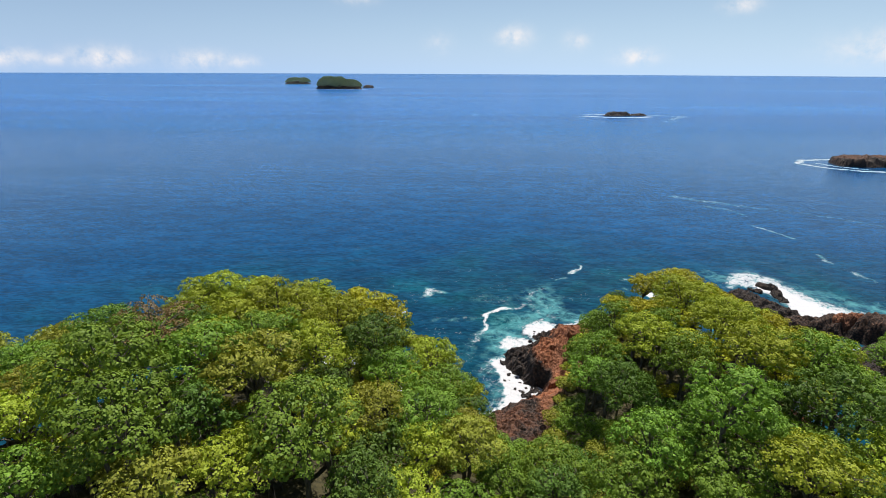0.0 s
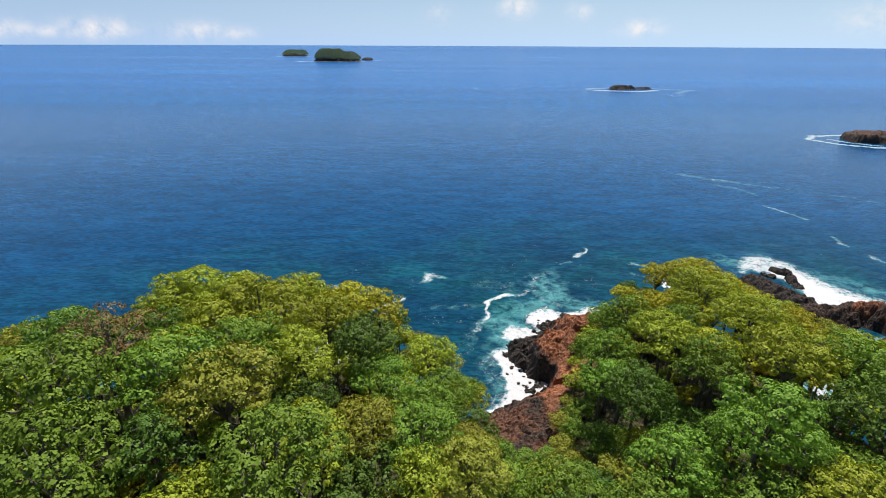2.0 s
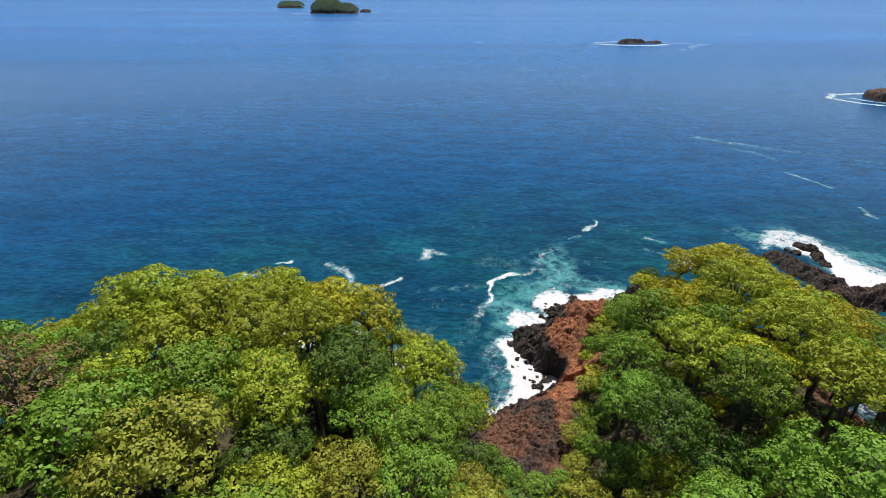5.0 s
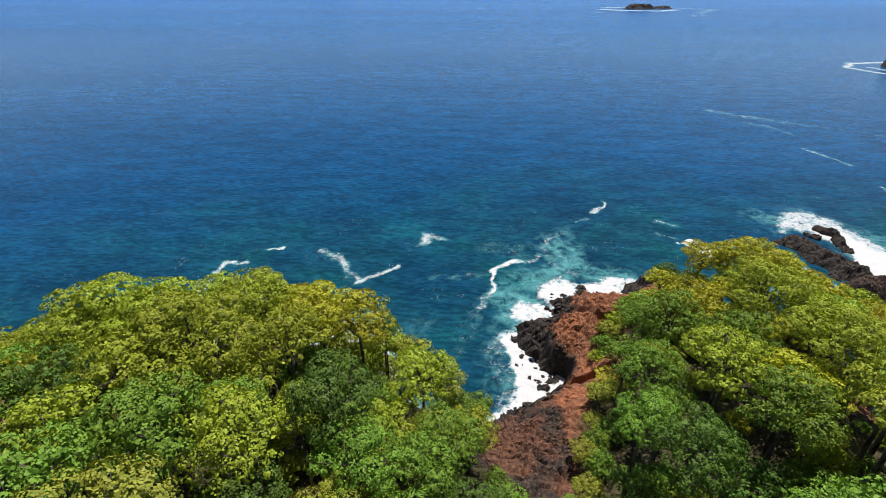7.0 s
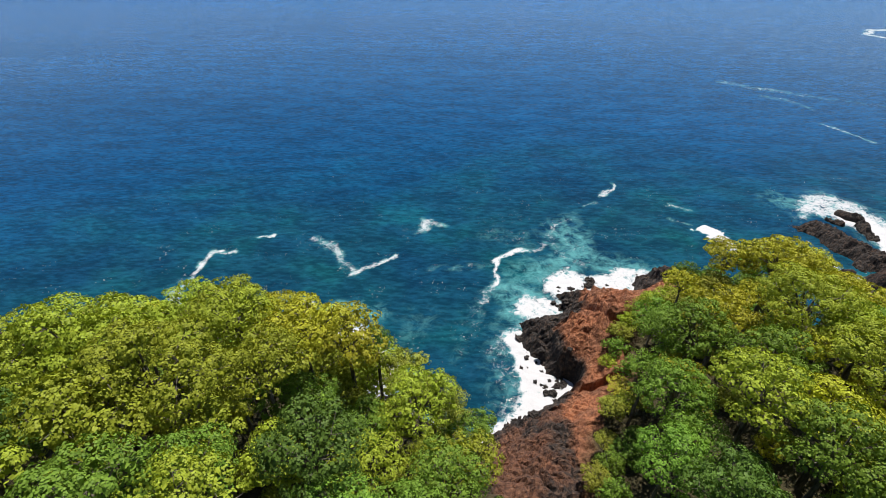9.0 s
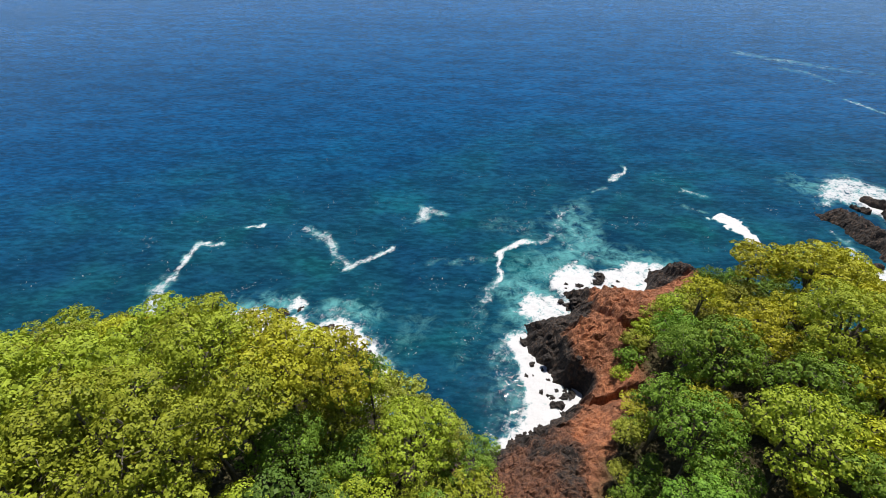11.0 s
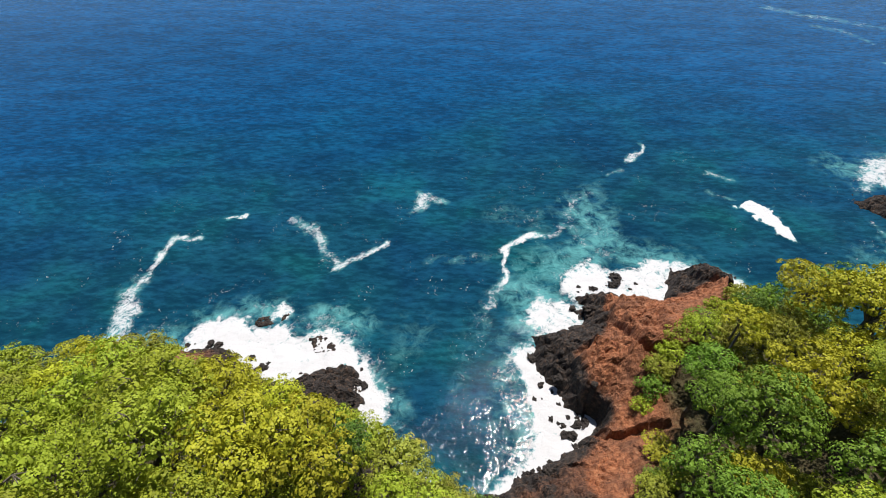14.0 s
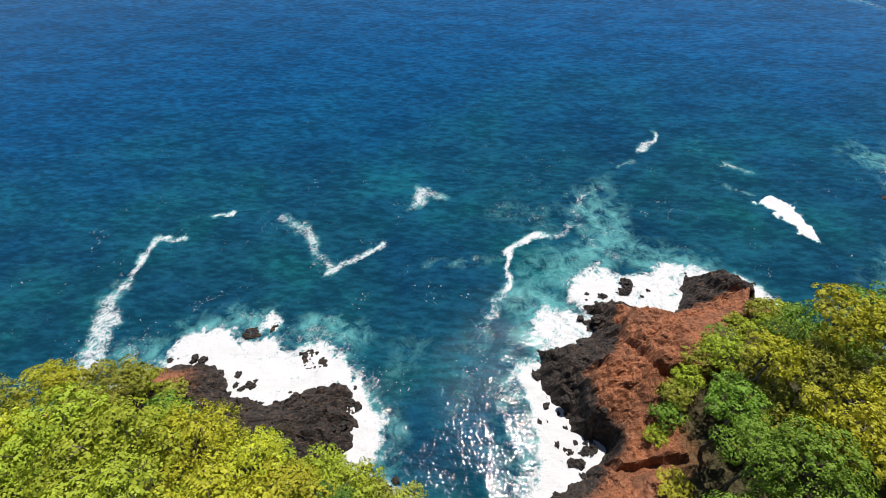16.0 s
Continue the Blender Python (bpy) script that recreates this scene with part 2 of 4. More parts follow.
def leaf_material(name, dark, mid, light, glow=0.2):
    m, n, l, bsdf = material(name)
    geo, info = n.new("ShaderNodeNewGeometry"), n.new("ShaderNodeObjectInfo")
    colour = ramp(n, l, mathn(n, l, "MULTIPLY_ADD", geo.outputs["Random Per Island"], 0.6, 0.2), [(0.0, dark), (0.5, mid), (1.0, light)])
    patch = add(n, "TexNoise", Scale=0.55, Detail=2.0)
    l.new(position(n, l), patch.inputs["Vector"])
    colour = mix(n, l, mathn(n, l, "MULTIPLY_ADD", patch.outputs["Fac"], 2.4, -0.75, True), colour, mix(n, l, 0.65, colour, mid))
    hsv = n.new("ShaderNodeHueSaturation")
    l.new(colour, hsv.inputs["Color"])
    l.new(mathn(n, l, "MULTIPLY_ADD", info.outputs["Random"], 0.024, 0.483), hsv.inputs["Hue"])
    tuft = add(n, "TexNoise", Scale=1.7, Detail=3.0, Roughness=0.6)
    l.new(position(n, l), tuft.inputs["Vector"])
    l.new(mathn(n, l, "MULTIPLY", mathn(n, l, "MULTIPLY_ADD", info.outputs["Random"], 0.35, 0.82), mathn(n, l, "MULTIPLY_ADD", tuft.outputs["Fac"], 1.4, 0.32)), hsv.inputs["Value"])
    l.new(hsv.outputs[0], bsdf.inputs["Base Color"])
    bsdf.inputs["Roughness"].default_value = 0.55
    bsdf.inputs["Specular IOR Level"].default_value = 0.155
    trans = n.new("ShaderNodeBsdfTranslucent")
    l.new(mix(n, l, 1.0, hsv.outputs[0], (1.25, 1.15, 0.5), "MULTIPLY"), trans.inputs["Color"])
    both = n.new("ShaderNodeMixShader")
    both.inputs[0].default_value = glow
    l.new(bsdf.outputs[0], both.inputs[1])
    l.new(trans.outputs[0], both.inputs[2])
    l.new(both.outputs[0], n["Material Output"].inputs["Surface"])
    return m


LEAVES = {
    "golden": leaf_material("golden_leaves", (0.28, 0.30, 0.024), (0.37, 0.385, 0.03), (0.46, 0.46, 0.04)),
    "lime": leaf_material("lime_leaves", (0.205, 0.265, 0.026), (0.275, 0.34, 0.032), (0.36, 0.42, 0.042)),
    "green": leaf_material("green_leaves", (0.10, 0.19, 0.024), (0.145, 0.255, 0.032), (0.21, 0.33, 0.042)),
    "deep": leaf_material("deep_green_leaves", (0.06, 0.12, 0.02), (0.085, 0.16, 0.026), (0.125, 0.21, 0.034)),
    "olive": leaf_material("olive_leaves", (0.19, 0.21, 0.03), (0.25, 0.27, 0.038), (0.31, 0.325, 0.046)),
    # far islands' leaves paled and greyed: distance haze put into the colour
    "far": leaf_material("haze_paled_woods", (0.15, 0.21, 0.15), (0.22, 0.28, 0.2), (0.3, 0.35, 0.26)),
    "dry": leaf_material("dry_leaves", (0.16, 0.11, 0.045), (0.21, 0.15, 0.062), (0.26, 0.19, 0.085), 0.2),
}


def bark_material():
    m, n, l, bsdf = material("bark")
    p = position(n, l, (2.0, 2.0, 0.5))
    t = add(n, "TexNoise", Scale=3.0, Detail=5.0)
    l.new(p, t.inputs["Vector"])
    l.new(ramp(n, l, t.outputs["Fac"], [(0.3, (0.05, 0.04, 0.03)), (0.7, (0.19, 0.165, 0.13))]), bsdf.inputs["Base Color"])
    bump = add(n, "Bump", Strength=0.5, Distance=0.05)
    l.new(t.outputs["Fac"], bump.inputs["Height"])
    l.new(bump.outputs[0], bsdf.inputs["Normal"])
    bsdf.inputs["Roughness"].default_value = 0.9
    return m


BARK = bark_material()


def rock_material(name, rusty):
    """Black basalt, with rusty laterite where the mesh attribute 'red' says so, and soil where 'soil' does."""
    m, n, l, bsdf = material(name)
    p = position(n, l)
    big, small, fine = add(n, "TexNoise", Scale=0.35, Detail=4.0), add(n, "TexNoise", Scale=2.2, Detail=6.0, Roughness=0.65), add(n, "TexNoise", Scale=9.0, Detail=4.0)
    crack = add(n, "TexVoronoi", Scale=1.3)
    crack.feature = "DISTANCE_TO_EDGE"
    for t in (big, small, fine, crack):
        l.new(p, t.inputs["Vector"])
    black = ramp(n, l, small.outputs["Fac"], [(0.25, (0.011, 0.009, 0.009)), (0.55, (0.035, 0.028, 0.025)), (0.8, (0.09, 0.068, 0.055))])
    rust = ramp(n, l, small.outputs["Fac"], [(0.24, (0.12, 0.036, 0.018)), (0.42, (0.25, 0.085, 0.037)), (0.58, (0.37, 0.14, 0.064)), (0.76, (0.50, 0.25, 0.14))])
    rust = mix(n, l, mathn(n, l, "MULTIPLY_ADD", big.outputs["Fac"], 2.5, -0.9, True), rust, mix(n, l, 0.65, rust, (0.11, 0.06, 0.04)))
    colour = black
    if rusty:
        red, soil = n.new("ShaderNodeAttribute"), n.new("ShaderNodeAttribute")
        red.attribute_name, soil.attribute_name = "red", "soil"
        fac = mathn(n, l, "MULTIPLY_ADD", mathn(n, l, "MULTIPLY_ADD", small.outputs["Fac"], 0.9, -0.45), 1.0, red.outputs["Fac"], True)
        colour = mix(n, l, fac, black, rust)
        earth = ramp(n, l, small.outputs["Fac"], [(0.3, (0.03, 0.028, 0.010)), (0.55, (0.06, 0.052, 0.02)), (0.75, (0.09, 0.068, 0.032))])
        colour = mix(n, l, mathn(n, l, "MULTIPLY_ADD", mathn(n, l, "MULTIPLY_ADD", small.outputs["Fac"], 0.8, -0.4), 1.0, soil.outputs["Fac"], True), colour, earth)
    # darker along the crack lines
    off_crack = mathn(n, l, "MULTIPLY_ADD", crack.outputs["Distance"], 6.0, 0.45, True)
    colour = mix(n, l, mathn(n, l, "SUBTRACT", 1.0, off_crack), colour, mix(n, l, 0.6, colour, (0.01, 0.008, 0.007)))
    l.new(colour, bsdf.inputs["Base Color"])
    b1, b2 = add(n, "Bump", Strength=0.9, Distance=0.35), add(n, "Bump", Strength=0.6, Distance=0.08)
    l.new(small.outputs["Fac"], b1.inputs["Height"])
    l.new(fine.outputs["Fac"], b2.inputs["Height"])
    l.new(b1.outputs[0], b2.inputs["Normal"])
    l.new(b2.outputs[0], bsdf.inputs["Normal"])
    bsdf.inputs["Roughness"].default_value = 0.8
    bsdf.inputs["Specular IOR Level"].default_value = 0.3
    return m


ROCK, BOULDER = rock_material("headland_rock", True), rock_material("black_rock", False)


def sea_material():
    m, n, l, bsdf = material("sea_water")
    p = position(n, l)
    foam, milk, shoal = (n.new("ShaderNodeAttribute") for _ in range(3))
    foam.attribute_name, milk.attribute_name, shoal.attribute_name = "foam", "milk", "shoal"
    # waves of three sizes, and broad wind streaks that calm them
    swell, chop, ripple = add(n, "TexNoise", Scale=0.12, Detail=6.0, Roughness=0.6), add(n, "TexNoise", Scale=1.05, Detail=5.0, Roughness=0.62), add(n, "TexNoise", Scale=1.5, Detail=2.0, Roughness=0.5)
    streak = add(n, "TexNoise", Scale=1.0, Detail=3.0)
    slant_far = add(n, "Mapping")
    slant_far.inputs["Rotation"].default_value = (0, 0, radians(14))
    slant_far.inputs["Scale"].default_value = (0.7, 1.9, 1)
    l.new(p, slant_far.inputs["Vector"])
    l.new(slant_far.outputs[0], swell.inputs["Vector"])
    slant = add(n, "Mapping")                       # the wind's waves run aslant to the shore
    slant.inputs["Rotation"].default_value = (0, 0, radians(32))
    slant.inputs["Scale"].default_value = (0.42, 1.1, 1)
    l.new(p, slant.inputs["Vector"])
    l.new(slant.outputs[0], chop.inputs["Vector"])
    # long bands of haze and slick, painted pale into the far water's colour
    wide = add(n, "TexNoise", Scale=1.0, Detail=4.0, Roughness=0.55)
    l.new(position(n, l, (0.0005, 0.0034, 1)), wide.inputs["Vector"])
    l.new(p, ripple.inputs["Vector"])
    l.new(position(n, l, (0.0035, 0.016, 1)), streak.inputs["Vector"])
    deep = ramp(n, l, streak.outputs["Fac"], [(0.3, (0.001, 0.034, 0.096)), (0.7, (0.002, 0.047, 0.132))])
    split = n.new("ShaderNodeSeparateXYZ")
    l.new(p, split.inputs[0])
    deep = mix(n, l, mathn(n, l, "MULTIPLY_ADD", split.outputs[1], 0.0016, -0.22, True), deep, mix(n, l, mathn(n, l, "MULTIPLY_ADD", wide.outputs["Fac"], 3.0, -1.1, True), mix(n, l, streak.outputs["Fac"], (0.001, 0.056, 0.212), (0.003, 0.082, 0.29)), (0.008, 0.115, 0.34)))     # haze and sky sheen put into the colour: bluer, paler with distance
    patch = add(n, "TexNoise", Scale=0.055, Detail=4.0, Roughness=0.6)
    l.new(p, patch.inputs["Vector"])
    shallow = ramp(n, l, patch.outputs["Fac"], [(0.36, (0.003, 0.028, 0.06)), (0.52, (0.004, 0.039, 0.067)), (0.66, (0.004, 0.052, 0.068))])
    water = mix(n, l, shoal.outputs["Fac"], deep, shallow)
    # wave shading painted into the colour: crests lighter, troughs darker
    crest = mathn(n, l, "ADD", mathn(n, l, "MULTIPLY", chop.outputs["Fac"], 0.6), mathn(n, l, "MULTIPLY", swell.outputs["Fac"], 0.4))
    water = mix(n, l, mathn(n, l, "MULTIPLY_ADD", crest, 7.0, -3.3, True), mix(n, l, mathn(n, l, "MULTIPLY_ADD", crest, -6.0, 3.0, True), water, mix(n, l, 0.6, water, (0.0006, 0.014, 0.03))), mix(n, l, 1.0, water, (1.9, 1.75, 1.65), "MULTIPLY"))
    cloud = add(n, "TexNoise", Scale=0.42, Detail=8.0, Roughness=0.72, Distortion=0.5)
    l.new(p, cloud.inputs["Vector"])
    laden = mathn(n, l, "MAXIMUM", foam.outputs["Fac"], mathn(n, l, "MULTIPLY", milk.outputs["Fac"], 0.62))
    cream = mathn(n, l, "MAXIMUM", milk.outputs["Fac"], mathn(n, l, "MULTIPLY_ADD", foam.outputs["Fac"], 0.9, -0.15))
    milky = mathn(n, l, "MULTIPLY_ADD", mathn(n, l, "MULTIPLY_ADD", cloud.outputs["Fac"], 4.2, -2.15), 1.0, mathn(n, l, "MULTIPLY", cream, 0.85), True)
    milky = mathn(n, l, "MULTIPLY", milky, mathn(n, l, "MULTIPLY", cream, 1.5, clamp=True))
    water = mix(n, l, mathn(n, l, "MULTIPLY", milky, 0.7), water, (0.11, 0.34, 0.35))
    # foam: whole where it is thick, torn threads where it is thin
    warp = add(n, "TexNoise", Scale=0.8, Detail=4.0)
    l.new(p, warp.inputs["Vector"])
    bent = n.new("ShaderNodeVectorMath")
    bent.operation = "MULTIPLY_ADD"
    l.new(warp.outputs["Color"], bent.inputs[0])
    bent.inputs[1].default_value = (1.6, 1.6, 0)
    l.new(p, bent.inputs[2])
    torn = add(n, "TexNoise", Scale=2.4, Detail=10.0, Roughness=0.8, Distortion=0.4)
    coarse = add(n, "TexNoise", Scale=0.5, Detail=6.0, Roughness=0.65, Distortion=0.9)
    thread = add(n, "TexNoise", Scale=0.75, Detail=5.0, Roughness=0.62, Distortion=1.1)
    for t in (torn, coarse, thread):
        l.new(p, t.inputs["Vector"])
    strand = mathn(n, l, "SUBTRACT", 0.35, mathn(n, l, "MULTIPLY", mathn(n, l, "ABSOLUTE", mathn(n, l, "SUBTRACT", thread.outputs["Fac"], 0.5)), 7.0))
    grain = mathn(n, l, "ADD", mathn(n, l, "MULTIPLY_ADD", torn.outputs["Fac"], 3.4, -1.7), mathn(n, l, "MULTIPLY_ADD", coarse.outputs["Fac"], 3.0, -1.5))
    level = mathn(n, l, "ADD", mathn(n, l, "MULTIPLY_ADD", laden, 2.1, -1.75), mathn(n, l, "ADD", mathn(n, l, "MULTIPLY", strand, 0.75), grain))
    white = mathn(n, l, "MULTIPLY_ADD", level, 1.1, 0.35, True)
    white = mathn(n, l, "MULTIPLY", white, mathn(n, l, "MAXIMUM", mathn(n, l, "MULTIPLY_ADD", laden, 1.2, -0.25, True), 0.5))
    white = mathn(n, l, "MULTIPLY", white, mathn(n, l, "MULTIPLY_ADD", laden, 6.0, -1.0, True))
    # loose flecks of foam drifting near the shore
    dot = add(n, "TexVoronoi", Scale=2.3)
    l.new(bent.outputs[0], dot.inputs["Vector"])
    drift = add(n, "TexNoise", Scale=0.16, Detail=8.0, Roughness=0.75)
    l.new(p, drift.inputs["Vector"])
    reach = mathn(n, l, "MULTIPLY", mathn(n, l, "MINIMUM", mathn(n, l, "MULTIPLY_ADD", drift.outputs["Fac"], 1.7, -0.84, True), 0.22), mathn(n, l, "MULTIPLY_ADD", shoal.outputs["Fac"], 0.85, 0.3))
    fleck = mathn(n, l, "MULTIPLY", mathn(n, l, "SUBTRACT", reach, dot.outputs["Distance"]), 14.0, clamp=True)
    white = mathn(n, l, "MAXIMUM", white, mathn(n, l, "MULTIPLY", fleck, 0.5))
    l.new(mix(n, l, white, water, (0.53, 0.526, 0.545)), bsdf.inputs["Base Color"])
    far = mathn(n, l, "MULTIPLY_ADD", split.outputs[1], 0.0006, -0.1, True)      # far waves blur into a rougher surface
    l.new(mathn(n, l, "ADD", mathn(n, l, "MULTIPLY_ADD", white, 0.65, 0.055), mathn(n, l, "MINIMUM", far, 0.2)), bsdf.inputs["Roughness"])
    bsdf.inputs["IOR"].default_value = 1.333
    bsdf.inputs["Specular IOR Level"].default_value = 0.2
    calm = mathn(n, l, "MULTIPLY_ADD", streak.outputs["Fac"], 0.8, 0.25, True)
    b1, b2, b3, b4 = add(n, "Bump", Distance=1.6), add(n, "Bump", Distance=0.42), add(n, "Bump", Distance=0.24), add(n, "Bump", Distance=0.3)
    for b, t, s in ((b1, swell, 0.1), (b2, chop, 0.18), (b3, ripple, 0.38)):
        l.new(t.outputs["Fac"], b.inputs["Height"])
        l.new(mathn(n, l, "MULTIPLY", calm, s), b.inputs["Strength"])
    l.new(torn.outputs["Fac"], b4.inputs["Height"])
    l.new(mathn(n, l, "MULTIPLY", white, 0.4), b4.inputs["Strength"])
    l.new(b1.outputs[0], b2.inputs["Normal"])
    l.new(b2.outputs[0], b3.inputs["Normal"])
    l.new(b3.outputs[0], b4.inputs["Normal"])
    l.new(b4.outputs[0], bsdf.inputs["Normal"])
    return m


SEA = sea_material()


# ---- meshes ----
def sheet(name, xs, ys, height, mat, marks=(), even=False):
    """A grid over the plan; height(x, y) gives z (or x, y, z), marks are (name, values(x, y))."""
    gx, gy = np.meshgrid(xs, ys)
    z = height(gx, gy)
    if isinstance(z, tuple):
        px, py, pz = z
    else:
        px, py, pz = gx, gy, z
    co = np.stack([px, py, pz], -1).reshape(-1, 3)
    nx, ny = len(xs), len(ys)
    i = (np.arange(ny - 1)[:, None] * nx + np.arange(nx - 1)[None]).ravel()
    faces = np.stack([i, i + 1, i + nx + 1, i + nx], 1)
    me = bpy.data.meshes.new(name)
    me.vertices.add(len(co))
    me.vertices.foreach_set("co", co.ravel())
    me.loops.add(faces.size)
    me.loops.foreach_set("vertex_index", faces.ravel())
    me.polygons.add(len(faces))
    me.polygons.foreach_set("loop_start", np.arange(0, faces.size, 4))
    me.polygons.foreach_set("use_smooth", np.full(len(faces), even))
    for key, values in marks:
        a = me.attributes.new(key, "FLOAT", "POINT")
        a.data.foreach_set("value", np.asarray(values(gx, gy), np.float32).ravel())
    me.update(calc_edges=True)
    me.validate()
    me.materials.append(mat)
    return new(name, me)


def raw(name, verts, faces, mat, flat=True):
    me = bpy.data.meshes.new(name)
    me.from_pydata([tuple(v) for v in verts], [], faces)
    me.polygons.foreach_set("use_smooth", np.full(len(me.polygons), not flat))
    me.update()
    me.materials.append(mat)
    return me


def spread(inner, outer, first, grow):
    """Distances from inner to outer in steps that grow."""
    out, at, step = [], inner, first
    while at < outer:
        at, step = at + step, step * grow
        out.append(min(at, outer))
    return out


# ---- the land ----
land_x = [-v for v in reversed(spread(45, 400, 0.5, 1.16))] + list(np.arange(-45, -36, 0.5)) + list(np.arange(-36, -4, 0.2)) + list(np.arange(-4, 3.9, 0.4)) + list(np.arange(4, 44.01, 0.16)) + list(np.arange(44.4, 66.01, 0.5)) + spread(66, 400, 0.5, 1.16)
land_y = [-v for v in reversed(spread(-46, 290, 0.5, 1.14))] + list(np.arange(46, 58, 0.3)) + list(np.arange(58, 105.01, 0.17))


def land_surface(x, y):
    h = land_height(x, y)
    craggy = smooth(-3, 0, inland(x, y)) * smooth(18, 10, inland(x, y))
    return x + craggy * 0.6 * (fbm(x * 1.1, y * 1.1, 3, 61) - 0.5), y + craggy * 0.6 * (fbm(x * 1.1, y * 1.1, 3, 67) - 0.5), h


ground = sheet("ground", land_x, land_y, land_surface, ROCK,
               (("red", lambda x, y: red_rock(x, y, inland(x, y))),
                ("soil", lambda x, y: smooth(5, 9, inland(x, y) + 4 * (fbm(x * 0.3, y * 0.3, 3, 71) - 0.5)) * (1 - open_rock(x, y)))))
tagged(ground, "craggy headland ground of black basalt and rusty red rock under forest", "ground", kind="structure")

# ---- the sea ----
SURF = [  # sheets of surf: their outline, how soft the edge is, their strength
    ([(-35, 85), (-34.8, 89), (-31.6, 91.2), (-28.2, 91.6), (-26.4, 90.2), (-24.4, 89.4), (-22, 90), (-19.6, 88.4), (-17.6, 88.8), (-15.4, 90), (-13.4, 88.4), (-11.2, 86.4),
      (-8.6, 83.2), (-7.4, 80), (-6.6, 77.2), (-6.8, 74.6), (-8.5, 72.5), (-14, 76), (-26, 78), (-33, 82)], 1.3, 1.4),
    ([(-36.5, 85), (-36, 90), (-32, 93), (-28.6, 94.2), (-26, 95.4), (-22.6, 95.6), (-20.6, 92.6), (-18.4, 93.6), (-15, 94.4), (-11.4, 91.4), (-9.4, 87.6), (-7, 83.2), (-5.4, 80),
      (-4.6, 76.4), (-5, 73), (-8, 72), (-26, 78)], 1.5, 0.6),
    ([(-25.2, 92.4), (-23.6, 94.2), (-21.4, 93), (-21.8, 91), (-24, 90.8)], 0.8, 1.2),
    ([(8.2, 87), (8.8, 84.6), (9.6, 83), (10, 79.6), (10.6, 76.4), (10, 74), (8, 71.6), (5, 69.2), (2.6, 67.4), (8, 66), (17, 69), (19, 76), (15.4, 82), (13, 88)], 1.0, 1.4),
    ([(6.6, 88), (5.4, 83), (6, 80), (7, 76.6), (7, 73.6), (4.6, 71.2), (1, 69.4), (3, 66), (14, 72), (13, 88)], 1.6, 0.66),
    ([(10.6, 91.2), (11.4, 94.6), (14, 96), (17, 95.4), (19.6, 93.4), (19, 90), (15, 87.8)], 1.3, 1.15),
    ([(16.4, 97), (17.2, 100), (19, 101.6), (22.2, 103.6), (25.4, 101.4), (28.6, 102.6), (32.6, 104.6), (36.4, 103.4), (41, 102), (44.4, 98.6), (47, 95), (44, 93), (40, 95), (30, 92), (20, 93.5)], 1.3, 1.2),
    ([(17.6, 96.4), (18.4, 100), (21.6, 102.4), (24.6, 100), (24, 97), (21, 95.6)], 0.9, 1.4),
    ([(35.4, 101.6), (40.6, 101.6), (43.8, 98.4), (46.6, 94.6), (42, 94)], 0.8, 1.3),
    ([(50.6, 117.7), (53.7, 119.1), (56.2, 117.3), (56.8, 114.5), (56.5, 111.9), (56.2, 108.6), (54.6, 110.2), (53.4, 112.8), (52.2, 115.4)], 0.45, 1.7),
    ([(81.5, 134), (87.5, 134.5), (92, 129), (93.4, 122), (95, 115), (99, 110), (106, 106), (116, 104), (116, 99), (95, 99.5), (84, 102.5), (79, 104), (83, 110), (83.4, 118), (79, 123.6), (74, 120), (75.6, 127)], 2.0, 1.0),
    ([(83, 121), (86, 126), (90, 124), (91, 117), (93, 111), (99, 106), (106, 103), (95, 100), (85, 103), (82, 108), (84.6, 114)], 1.4, 1.4),
    ([(71.4, 113), (70, 106), (68.4, 99), (71, 95), (78, 95.5), (76, 101), (72.6, 103.4), (72.4, 110)], 1.6, 1.2),
]
WHITE = [  # surf in lines: a line through it, its half width, its strength
    ([(71, 98), (72.4, 92), (69, 84), (65, 77.5), (61.4, 72)], 3.0, 1.0),
    ([(-38.5, 84), (-36.6, 85.4)], 1.0, 0.8),
]
